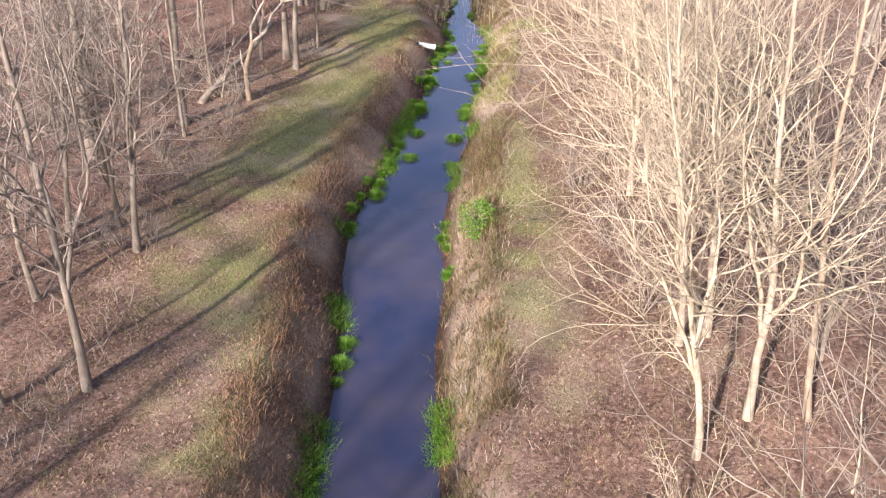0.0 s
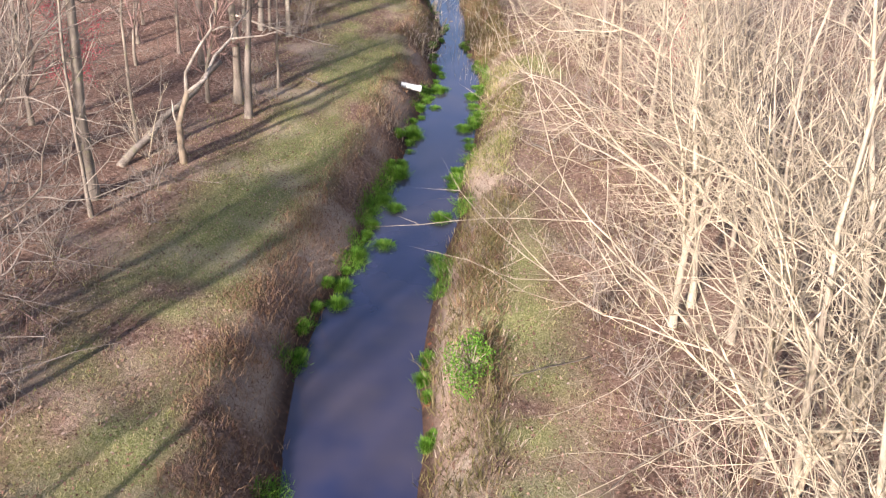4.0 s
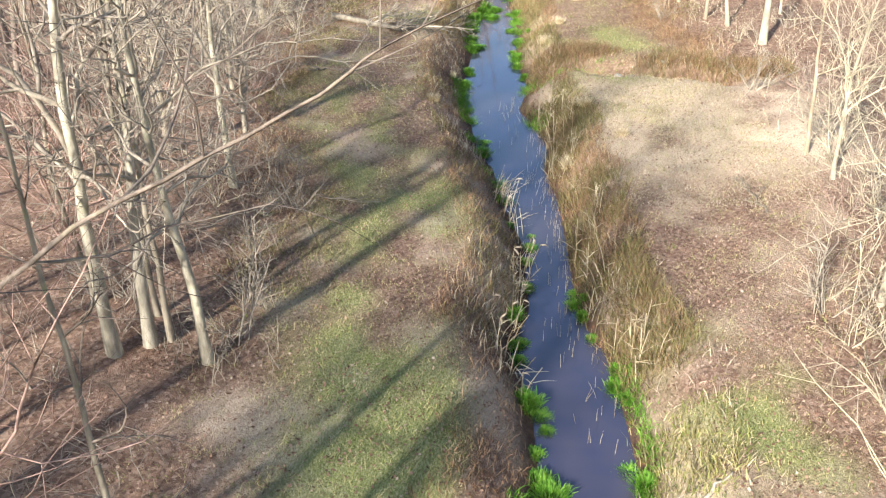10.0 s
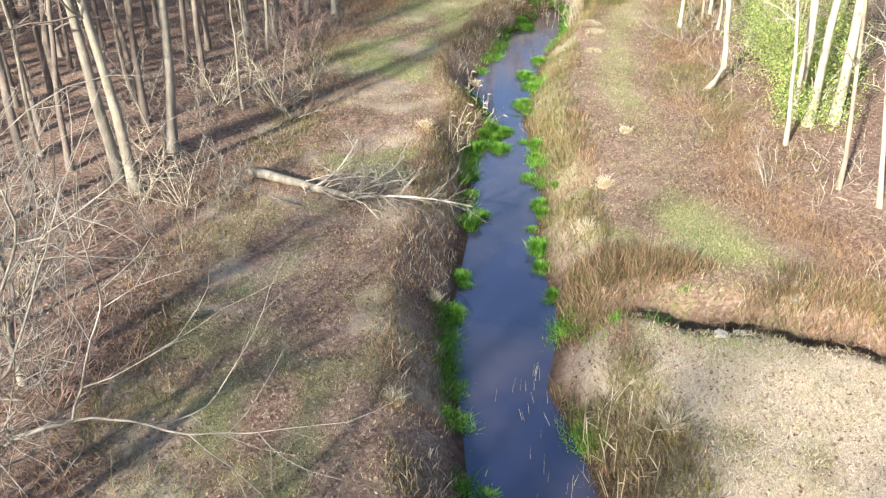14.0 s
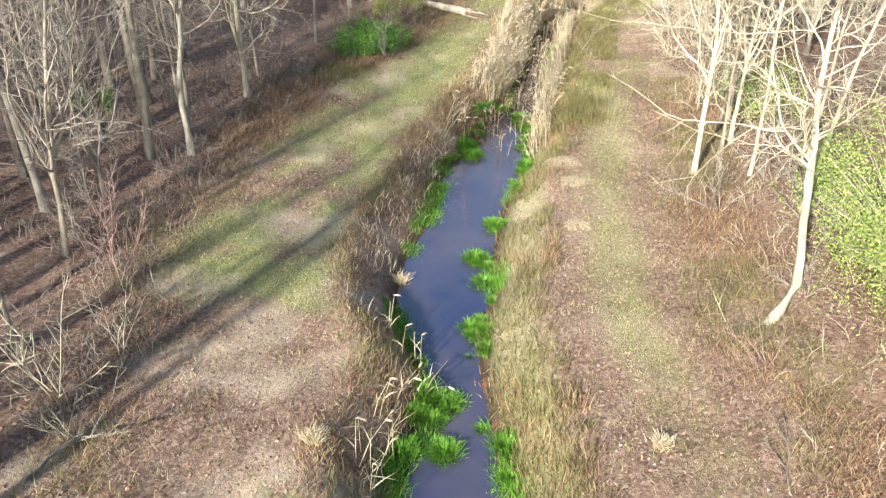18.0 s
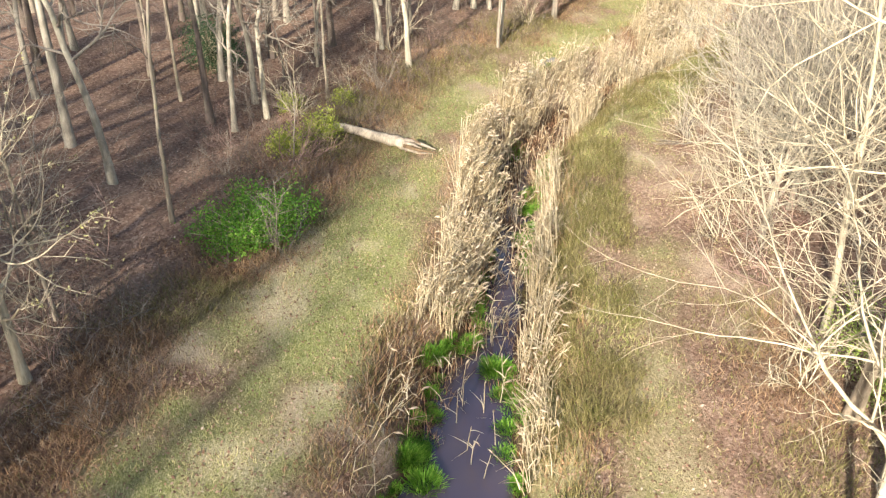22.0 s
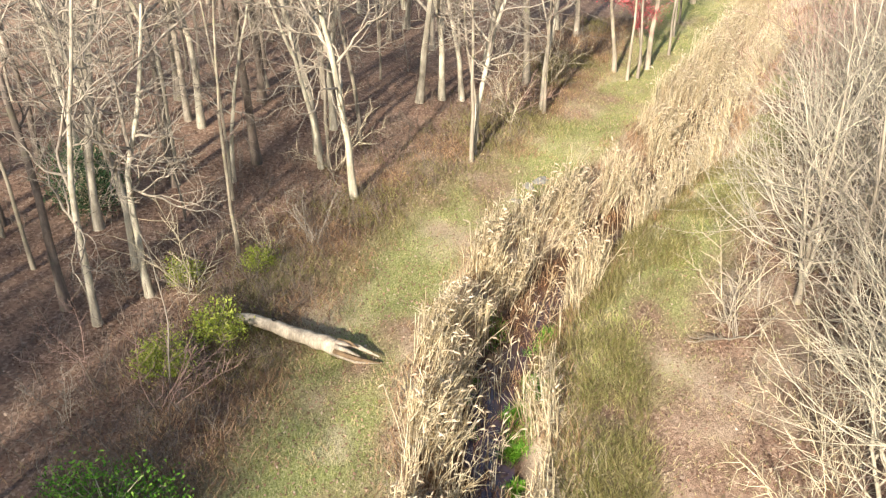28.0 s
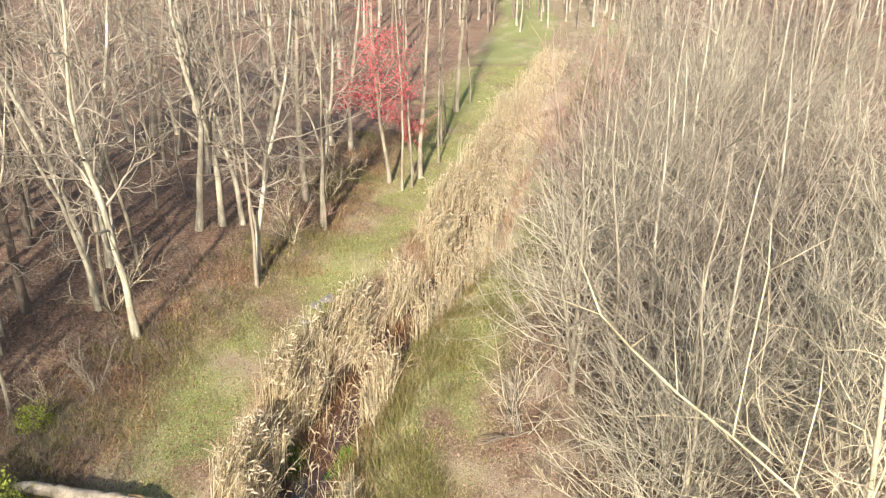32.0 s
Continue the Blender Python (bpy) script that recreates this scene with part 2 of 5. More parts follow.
def plant(name, stops, roughness=0.7, through=0.0, specular=0.25):
    """Leaves, blades and stems: a colour per piece."""
    m, t, b = material(name, roughness, specular)
    geo = t.nodes.new("ShaderNodeNewGeometry")
    piece = ramp(t, geo.outputs["Random Per Island"], stops)
    co = t.nodes.new("ShaderNodeTexCoord").outputs["Object"]
    patch = ramp(t, noise_node(t, 1.3, 3, 0.6, co).outputs[0], [(0.3, (0.78, 0.78, 0.78)), (0.7, (1.15, 1.12, 1.05))])
    col = mix(t, 1.0, piece.outputs[0], patch.outputs[0], "MULTIPLY")
    t.links.new(col, b.inputs["Base Color"])
    if through:
        glow = t.nodes.new("ShaderNodeBsdfTranslucent")
        t.links.new(col, glow.inputs[0])
        both = node(t, "ShaderNodeMixShader", Fac=through)
        t.links.new(b.outputs[0], both.inputs[1])
        t.links.new(glow.outputs[0], both.inputs[2])
        t.links.new(both.outputs[0], t.nodes["Material Output"].inputs[0])
    return m


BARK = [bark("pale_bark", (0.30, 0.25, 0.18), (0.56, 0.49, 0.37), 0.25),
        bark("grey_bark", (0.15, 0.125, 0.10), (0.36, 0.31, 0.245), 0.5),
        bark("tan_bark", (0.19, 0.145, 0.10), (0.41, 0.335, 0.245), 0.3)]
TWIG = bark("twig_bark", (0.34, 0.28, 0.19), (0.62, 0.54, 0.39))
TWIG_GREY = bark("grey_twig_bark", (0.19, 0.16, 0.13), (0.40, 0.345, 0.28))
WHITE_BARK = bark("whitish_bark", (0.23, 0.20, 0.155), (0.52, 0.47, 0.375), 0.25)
# brown-grey bark, darkened to hold part of the left wood's shade
SHADED_BARK = bark("shaded_brown_grey_bark", (0.10, 0.078, 0.062), (0.27, 0.215, 0.175), 0.2)
DEAD_BARK = bark("dead_grey_bark", (0.10, 0.085, 0.07), (0.27, 0.235, 0.19))
TWIG_RED = bark("red_twig_bark", (0.27, 0.165, 0.135), (0.46, 0.31, 0.26))
STRAW = plant("straw", [(0, (0.44, 0.34, 0.20)), (0.5, (0.64, 0.53, 0.35)), (1, (0.78, 0.68, 0.50))], 0.6, 0.25)
PLUME = plant("reed_plume", [(0, (0.48, 0.38, 0.27)), (1, (0.76, 0.64, 0.49))], 0.9, 0.4)
DRY = plant("dry_grass", [(0, (0.26, 0.19, 0.13)), (0.5, (0.46, 0.37, 0.26)), (1, (0.66, 0.57, 0.44))], 0.7, 0.25)
OLIVE = plant("olive_grass", [(0, (0.10, 0.085, 0.03)), (0.5, (0.19, 0.165, 0.06)), (1, (0.32, 0.27, 0.125))], 0.7, 0.25)
BRAMBLE = plant("dry_weeds", [(0, (0.13, 0.07, 0.04)), (0.5, (0.27, 0.16, 0.09)), (1, (0.42, 0.29, 0.17))], 0.8, 0.15)
GREEN = plant("fresh_grass", [(0, (0.07, 0.19, 0.02)), (0.5, (0.16, 0.36, 0.03)), (1, (0.34, 0.52, 0.09))], 0.6, 0.4)
FIELD = plant("field_grass", [(0, (0.135, 0.185, 0.03)), (0.35, (0.275, 0.30, 0.075)), (0.5, (0.41, 0.37, 0.16)), (0.8, (0.50, 0.42, 0.22)), (1, (0.59, 0.49, 0.30))], 0.7, 0.3)
LITTER = plant("fallen_leaves", [(0, (0.12, 0.062, 0.04)), (0.3, (0.21, 0.115, 0.078)), (0.65, (0.33, 0.195, 0.135)), (0.92, (0.46, 0.32, 0.235)), (1, (0.58, 0.455, 0.36))], 0.75, 0.2)
SHRUB = plant("shrub_leaves", [(0, (0.08, 0.20, 0.03)), (0.6, (0.18, 0.38, 0.05)), (1, (0.34, 0.50, 0.10))], 0.8, 0.4, 0.1)
SHRUB_YELLOW = plant("young_leaves", [(0, (0.20, 0.26, 0.04)), (1, (0.48, 0.50, 0.10))], 0.55, 0.35)
CEDAR = plant("evergreen_leaves", [(0, (0.02, 0.05, 0.02)), (1, (0.07, 0.13, 0.05))], 0.6, 0.2)
HOLLY = plant("bright_leaves", [(0, (0.17, 0.25, 0.05)), (0.6, (0.36, 0.44, 0.12)), (1, (0.52, 0.57, 0.19))], 0.8, 0.4, 0.1)
BUD = plant("red_buds", [(0, (0.42, 0.05, 0.07)), (1, (0.72, 0.17, 0.19))], 0.6, 0.3)

# the ground, from the plan's masks: grass, straw, wet mud
GROUND, gt, gb = material("ground_soil", 0.92, 0.15)
gco = gt.nodes.new("ShaderNodeTexCoord").outputs["Object"]


def mask(name):
    n = gt.nodes.new("ShaderNodeAttribute")
    n.attribute_name = name
    return n.outputs["Fac"]


leafy = node(gt, "ShaderNodeTexVoronoi", Scale=17.0)
gt.links.new(gco, leafy.inputs["Vector"])
speck = ramp(gt, leafy.outputs["Color"], [(0.12, (0.075, 0.042, 0.027)), (0.4, (0.19, 0.112, 0.074)), (0.7, (0.31, 0.195, 0.135)), (0.92, (0.47, 0.34, 0.25))])
blotch = ramp(gt, noise_node(gt, 0.7, 5, 0.65, gco).outputs[0], [(0.3, (0.13, 0.078, 0.052)), (0.5, (0.235, 0.15, 0.105)), (0.7, (0.35, 0.24, 0.165))])
floor_col = mix(gt, 0.42, speck.outputs[0], blotch.outputs[0])
blades = node(gt, "ShaderNodeMapping", Scale=(38, 16, 20))
gt.links.new(gco, blades.inputs[0])
turf = ramp(gt, noise_node(gt, 1.0, 4, 0.7, blades.outputs[0]).outputs[0], [(0.3, (0.10, 0.12, 0.032)), (0.5, (0.25, 0.255, 0.09)), (0.7, (0.48, 0.43, 0.235))])
hay = ramp(gt, noise_node(gt, 1.0, 4, 0.7, blades.outputs[0]).outputs[0], [(0.3, (0.40, 0.29, 0.185)), (0.7, (0.72, 0.58, 0.43))])
mud = ramp(gt, noise_node(gt, 5, 4, 0.6, gco).outputs[0], [(0.3, (0.04, 0.025, 0.018)), (0.6, (0.10, 0.06, 0.04)), (0.75, (0.30, 0.09, 0.03))])
gcol = mix(gt, mask("grass"), floor_col, turf.outputs[0])
gcol = mix(gt, mask("straw"), gcol, hay.outputs[0])
gcol = mix(gt, mask("mud"), gcol, mud.outputs[0])
gt.links.new(gcol, gb.inputs["Base Color"])
bump(gt, gb, noise_node(gt, 22, 5, 0.75, gco).outputs[0], 0.8, 0.05)

WATER, wt, wb = material("stream_water", 0.05, 1.0)
wb.inputs["IOR"].default_value = 1.5
wco = wt.nodes.new("ShaderNodeTexCoord").outputs["Object"]
# blue and violet in the base colour add to the sky's reflection, besides silt
silt_and_sky = ramp(wt, noise_node(wt, 0.35, 3, 0.6, wco).outputs[0], [(0.35, (0.026, 0.03, 0.07)), (0.7, (0.075, 0.062, 0.075))])
place = wt.nodes.new("ShaderNodeSeparateXYZ")
wt.links.new(wco, place.inputs[0])
reach = node(wt, "ShaderNodeMapRange")
reach.inputs[1].default_value, reach.inputs[2].default_value = 70.0, 92.0
wt.links.new(place.outputs[1], reach.inputs[0])
wt.links.new(mix(wt, reach.outputs[0], silt_and_sky.outputs[0], (0.075, 0.032, 0.018)), wb.inputs["Base Color"])
bump(wt, wb, noise_node(wt, 5.0, 2, 0.5, wco).outputs[0], 0.05, 0.03)

# ---------------------------------------------------------------- ground and water
def steps(*spans):
    out = [spans[0][0]]
    for a, b, n in spans:
        out += list(np.linspace(a, b, n + 1)[1:])
    return np.array(out)


def build_ground():
    u = steps((-420, -60, 9), (-60, -16, 16), (-16, -7, 22), (-7, 7, 100), (7, 16, 22), (16, 60, 16), (60, 420, 9))
    v = steps((-300, -20, 10), (-20, 4, 24), (4, 104, 420), (104, 160, 60), (160, 700, 16))
    y = np.repeat(v, len(u)).reshape(len(v), len(u))
    x = centre(v)[:, None] + u[None]
    z = ground_z(x, y)
    n, m = x.shape
    i = (np.arange(n - 1)[:, None] * m + np.arange(m - 1)[None]).ravel()
    me = raw_mesh("ground", np.stack([x, y, z], -1).reshape(-1, 3), np.stack([i, i + 1, i + m + 1, i + m], 1), GROUND, True)
    s = side_of(x, y)
    masks = {"grass": grass_mask(x, y, s), "straw": straw_mask(x, y, s), "mud": np.maximum((1 - smooth(np.abs(s), 0.15, 0.6)) * (1 - smooth(y, 106, 111)), ditch_depth(x, y) * 0.9)}
    for name, values in masks.items():
        me.attributes.new(name, "FLOAT", "POINT").data.foreach_set("value", np.clip(values, 0, 1).ravel().astype(np.float32))
    tagged(new("ground", me), "leaf-strewn ground with grass strips along a stream", "ground", kind="structure")


def left_wood(y):
    """Width of the open grass between the stream and the left-hand wood."""
    return np.interp(y, [0, 20, 30, 38, 48, 55, 62, 70, 80, 88, 100, 140], [3.4, 4.6, 4.2, 4.4, 5.6, 5.4, 4.6, 5.2, 5.2, 3.8, 4.2, 6.5])


def right_wood(y):
    return np.interp(y, [0, 20, 30, 40, 50, 58, 70, 80, 90, 100, 140], [3.2, 3.6, 3.4, 4.2, 6.5, 5.0, 4.8, 4.4, 4.2, 3.0, 5.5])


TRACK_Y, TRACK_D = [50, 60, 66, 70, 76, 84], [3.2, 3.2, 3.0, 2.7, 2.5, 2.6]   # the lane's middle, from the water


def grass_mask(x, y, s):
    d = np.abs(s)
    left = smooth(d, 0.9, 1.6) * (1 - smooth(d, left_wood(y) - 1.2, left_wood(y) + 0.6))
    n = vnoise(x, y, 2.6, 11) * 0.6 + vnoise(x, y, 0.7, 12) * 0.4
    amount = np.interp(y, [0, 18, 24, 33, 45, 60, 72, 80, 95, 140], [0.4, 0.6, 0.9, 0.85, 0.6, 0.54, 0.64, 0.9, 0.98, 1.1])
    left = left * smooth(n, 0.72 - 0.6 * amount, 1.0 - 0.45 * amount)
    lane = np.interp(y, [0, 24, 32, 44, 48, 54, 58, 64, 72, 76, 90, 140], [0.7, 0.7, 0.35, 0.35, 0.5, 0.8, 0.8, 0.62, 0.75, 1.1, 0.95, 0.7])
    right = smooth(d, 0.3, 0.9) * (1 - smooth(d, right_wood(y) - 1.5, right_wood(y))) * smooth(n, 0.75 - 0.5 * lane, 1.1 - 0.5 * lane)
    track = smooth(y, 56, 60) * (1 - smooth(y, 78, 84))
    lane_d = np.abs(d - np.interp(y, TRACK_Y, TRACK_D))
    strip = (1 - smooth(lane_d, 0.25, 1.0)) * (0.1 + 0.5 * smooth(n, 0.3, 0.7))
    bank = (1 - smooth(d, 0.9, 1.5)) * 0.7
    right = right * (1 - track) + np.maximum(strip, bank) * track
    end = smooth(y, 112, 122) * (1 - smooth(d, 4, 6)) * (0.1 + 0.4 * n)
    verge = y - np.interp(x, DX, DY)
    right = right * (1 - 0.85 * smooth(verge, 0.1, 0.4) * (1 - smooth(verge, 1.3, 2.2)) * (x > -1))
    return np.maximum(np.where(s < 0, left, right), end)


def straw_mask(x, y, s):
    d = np.abs(s)
    n = vnoise(x, y, 1.4, 21) * 0.6 + vnoise(x, y, 0.5, 22) * 0.4
    mound = smooth(y, 44, 47) * (1 - smooth(y, 52, 53.6)) * smooth(x, 0.2, 1.2) * (1 - smooth(x, 6.0, 9.5))
    bank = (1 - smooth(d, 0.9, 1.7)) * smooth(d, 0.2, 0.5) * np.interp(y, [52, 55, 78, 82], [0.7, 0.3, 0.3, 0.7]) * (1 - smooth(y, 108, 114))
    reeds = smooth(y, 80, 86) * (1 - smooth(d, 0.8, 1.8)) * (1 - 0.85 * smooth(y, 112, 124))
    verge = y - np.interp(x, DX, DY)
    field = smooth(n, 0.45, 0.8) * (d < 6) * (1 - smooth(verge, 0.1, 0.4) * (1 - smooth(verge, 1.3, 2.2)) * (s > 0)) * np.where(s < 0, np.interp(y, [10, 22, 30, 90, 110], [0.15, 0.4, 0.6, 0.55, 0.3]), np.interp(y, [24, 34, 44, 56, 60, 76, 80], [0.25, 0.25, 0.45, 0.4, 0.12, 0.2, 0.45]))
    return np.clip(np.maximum.reduce([mound * smooth(n, 0.1, 0.5), bank * smooth(n, 0.3, 0.7), reeds, field]), 0, 1)


build_ground()


def build_water():
    v = steps((-60, 4, 20), (4, 104, 300), (104, 118, 14))
    w = np.linspace(0, 1, 6)
    x = (left_edge(v) - 0.5)[:, None] + (right_edge(v) - left_edge(v) + 1.0)[:, None] * w[None]
    y = np.repeat(v, len(w)).reshape(len(v), len(w))
    n, m = x.shape
    i = (np.arange(n - 1)[:, None] * m + np.arange(m - 1)[None]).ravel()
    me = raw_mesh("water", np.stack([x, y, 0 * x], -1).reshape(-1, 3), np.stack([i, i + 1, i + m + 1, i + m], 1), WATER, True)
    tagged(new("water", me), "still dark stream water that mirrors the blue sky", "water", kind="structure")


build_water()


# ---------------------------------------------------------------- trees
def shoot(r, p, d, length, k, wander, lift):
    """A wandering line of k points."""
    pts, d = [np.array(p, float)], np.array(d, float)
    for _ in range(k - 1):
        d = d + r.standard_normal(3) * wander + np.array((0, 0, lift))
        d /= np.linalg.norm(d)
        pts.append(pts[-1] + d * length / (k - 1))
    return np.array(pts)


def off_axis(r, axis, angle, turn):
    axis = axis / np.linalg.norm(axis)
    a = np.cross(axis, (0.2, 0.1, 0.97) if abs(axis[2]) < 0.85 else (1, 0.2, 0))
    a /= np.linalg.norm(a)
    b = np.cross(axis, a)
    return axis * math.cos(angle) + (a * math.cos(turn) + b * math.sin(turn)) * math.sin(angle)


RING = {k: np.stack([np.cos(np.arange(k) * 2 * math.pi / k), np.sin(np.arange(k) * 2 * math.pi / k)], 1) for k in (3, 4, 5, 6)}


def across(d):
    """Two unit vectors square to each direction."""
    a = np.cross(d, np.where(np.abs(d[:, 2:3]) < 0.85, np.array([[0.2, 0.1, 0.97]]), np.array([[1.0, 0.2, 0.0]])))
    a /= np.linalg.norm(a, axis=1, keepdims=True) + 1e-9
    return a, np.cross(d, a)


def unit(v):
    return v / (np.linalg.norm(v, axis=1, keepdims=True) + 1e-9)


def rods(heap, rows, radii, sides):
    """Many tubes at once: rows is a list of point arrays, radii a list of radius arrays."""
    n, k = len(rows[0]), len(rows)
    if not n:
        return 0
    a, b = across(unit(rows[-1] - rows[0]))
    ring = RING[sides]
    v = np.stack([p[:, None] + (a[:, None] * ring[None, :, :1] + b[:, None] * ring[None, :, 1:]) * q[:, None, None] for p, q in zip(rows, radii)], 1)
    first = heap.n + np.arange(n) * (k * sides)
    i = np.arange(n)[:, None] * (k * sides)
    quads = [i + np.array([[c * sides + s, c * sides + (s + 1) % sides, (c + 1) * sides + (s + 1) % sides, (c + 1) * sides + s]]) for c in range(k - 1) for s in range(sides)]
    heap.add(v.reshape(-1, 3), np.concatenate(quads))
    return first


def ramify(r, heap, p, d, rad, length, twig, gnarl, lift, side_chance=0.92):
    """Branches that fork on and on, each fork one stronger arm and one weaker, down to twigs."""
    p, d, rad, length = (np.atleast_2d(np.asarray(p, float)), unit(np.atleast_2d(np.asarray(d, float))), np.atleast_1d(np.asarray(rad, float)), np.atleast_1d(np.asarray(length, float)))
    joint = np.full(len(p), -1)                     # the corner of the parent's end, to which a branch is joined
    for _ in range(40):
        n = len(p)
        if not n:
            return
        start, tip = np.zeros(n, int), np.zeros(n, int)
        step = (length * r.uniform(0.65, 1.35, n))[:, None]
        mid = p + d * step * 0.5
        d2 = unit(d + r.standard_normal((n, 3)) * gnarl + np.array((0, 0, lift)))
        end = mid + d2 * step * 0.5
        thick, thin = rad > 0.03, (rad <= 0.03) & (rad > 0.012)
        fine = rad <= 0.012
        for which, sides in ((thick, 6), (thin, 4)):
            start[which] = rods(heap, [p[which], mid[which], end[which]], [rad[which], rad[which] * 0.94, rad[which] * 0.86], sides)
            tip[which] = start[which] + 2 * sides
        last = fine & (rad < twig * 1.2)
        fine &= ~last
        start[fine] = rods(heap, [p[fine], end[fine]], [rad[fine], rad[fine] * 0.86], 3)
        tip[fine] = start[fine] + 3
        if last.any():
            a, b = across(d[last])
            q = rad[last][:, None]
            v = np.stack([p[last] + a * q, p[last] - a * q * 0.5 + b * q * 0.87, p[last] - a * q * 0.5 - b * q * 0.87, end[last] + d2[last] * step[last] * 0.6], 1)
            k = np.arange(len(v))[:, None] * 4
            start[last] = heap.n + k[:, 0]
            heap.add(v.reshape(-1, 3), None, np.concatenate([k + np.array([[c, (c + 1) % 3, 3]]) for c in range(3)]))
        tied = joint >= 0
        if tied.any():
            heap.t.append(np.stack([joint[tied], start[tied], start[tied] + 1], 1))
        go = ~last
        p, d, rad, length, tip = end[go], d2[go], rad[go], length[go], tip[go]
        n = len(p)
        a, b = across(d)
        turn = r.uniform(0, 2 * math.pi, n)
        out = a * np.cos(turn)[:, None] + b * np.sin(turn)[:, None]
        w1, w2 = np.radians(r.uniform(3, 14, n))[:, None], np.radians(r.uniform(32, 62, n))[:, None]
        keep = r.random(n) < side_chance
        ratio = r.uniform(0.46, 0.72, n)
        main = d * np.cos(w1) - out * np.sin(w1)
        side = d * np.cos(w2) + out * np.sin(w2)
        p, joint = np.concatenate([p, p[keep]]), np.concatenate([tip, tip[keep]])
        d = unit(np.concatenate([main, side[keep]]))
        length = np.concatenate([length * 0.93, length[keep] * (0.62 + 0.45 * ratio[keep])])
        rad = np.concatenate([rad * 0.84, rad[keep] * ratio[keep]])


def tree_parts(seed, height, radius, first, limbs, reach, rise, twig=0.005, lean=(0, 0), fork=0, wander=0.05, line=None, taper=0.9, gnarl=0.2, lift=0.06, thick=0.5):
    """The meshes of a bare tree: its trunk, then one for each limb with its twigs."""
    r = np.random.default_rng(seed)
    k = 14
    trunk = shoot(r, np.array([0, 0, -0.15]), (lean[0], lean[1], 1), height, k, wander, 0.05)
    if line is not None:
        given = np.array(line, float)
        trunk = np.stack([np.interp(np.linspace(0, 1, k), np.linspace(0, 1, len(given)), given[:, c]) for c in range(3)], 1)
    f = np.linspace(0, 1, k)
    rad = np.maximum(radius * (1 - 0.93 * f ** taper), twig)
    rad[0] *= 1.35
    h = Heap()
    tube(h, trunk, rad, 9, wobble=0.04, r=r)
    bodies = [h]
    for n in range(limbs + fork):
        h = Heap()
        stem = n >= limbs
        at = first + (0.98 - first) * ((n + r.random() * 0.9) / limbs) if not stem else r.uniform(0.6, 1.5) * first + 0.05
        i = min(int(at * (k - 1)), k - 2)
        g = at * (k - 1) - i
        p = trunk[i] * (1 - g) + trunk[i + 1] * g
        here = radius * (1 - 0.93 * at ** taper)
        axis = trunk[i + 1] - trunk[i]
        if stem:
            d = off_axis(r, axis, radians(r.uniform(10, 24)), n * 2.1 + r.uniform(-0.4, 0.4))
            ramify(r, h, p, d, here * r.uniform(0.6, 0.8), height * (1 - at) * r.uniform(0.8, 1.0) / 9.5, twig, gnarl * 0.7, lift)
        else:
            d = off_axis(r, axis, radians(rise[1] + (rise[0] - rise[1]) * min(1, at * 1.15) + r.normal(0, 9)), n * 2.4 + r.uniform(-0.6, 0.6))
            ramify(r, h, p, d, max(here * thick * r.uniform(0.75, 1.15), twig * 1.6), reach * r.uniform(0.7, 1.2) * (1.25 - 0.75 * at) / 8.6, twig, gnarl, lift)
        bodies.append(h)
    return bodies


def spray(r, heap, pts, rad, depth, count, spread):
    """Side branches with twigs along a line of points."""
    pts = np.asarray(pts, float)
    f = (0.15 + 0.83 * (np.arange(count) + r.random(count)) / count) * (len(pts) - 1)
    i = np.minimum(f.astype(int), len(pts) - 2)
    g = (f - i)[:, None]
    p = pts[i] * (1 - g) + pts[i + 1] * g
    axis = unit(pts[i + 1] - pts[i])
    a, b = across(axis)
    turn, tilt = r.uniform(0, 2 * math.pi, count)[:, None], np.radians(r.uniform(28, 62, count))[:, None] * spread
    d = axis * np.cos(tilt) + (a * np.cos(turn) + b * np.sin(turn)) * np.sin(tilt)
    total = np.linalg.norm(pts[-1] - pts[0])
    wide = np.maximum(rad * (1.05 - 0.75 * f / len(pts)) * 0.55, 0.006 + 0.003 * depth)
    ramify(r, heap, p, d, wide, total * r.uniform(0.3, 0.6, count) / 5, 0.0055, 0.22, 0.05)


def make_tree(name, bodies, mats, m, label, category="tree", group=""):
    ob = empty(name, m, label, category, group)
    part("trunk", bodies[0].mesh("trunk", mats[0], True), ob)
    for h in bodies[1:]:
        part("limb", h.mesh("limb", mats[1], True), ob)
    return ob


KINDS = {}


def kind(name, count, mats, label, category="tree", group="trees of the wood", **args):
    """Several first trees of one kind, as a list of (parts, materials, label)."""
    KINDS[name] = [dict(bodies=tree_parts(100 * len(KINDS) + n, **args), mats=mats[n % len(mats)], label=label, category=category, group=group, made=None) for n in range(count)]


def plant_tree(name, x, y, which=None, scale=1.0, turn=None, tilt=(0, 0), lean=0):
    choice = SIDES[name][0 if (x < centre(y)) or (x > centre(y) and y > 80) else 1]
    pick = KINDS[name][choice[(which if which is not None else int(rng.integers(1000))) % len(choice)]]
    turn = rng.uniform(0, 360) if turn is None else turn
    m = pose(x, y, gz(x, y), 0, lean, 0) @ pose(0, 0, 0, tilt[0], tilt[1], turn) @ Matrix.Scale(scale, 4)
    if pick["made"] is None:
        pick["made"] = make_tree("sapling" if name == "sapling" else "tree", pick["bodies"], pick["mats"], m, pick["label"], pick["category"], pick["group"])
        return pick["made"]
    ob = copy_thing(pick["made"], m)
    ob.matrix_basis = m
    return ob


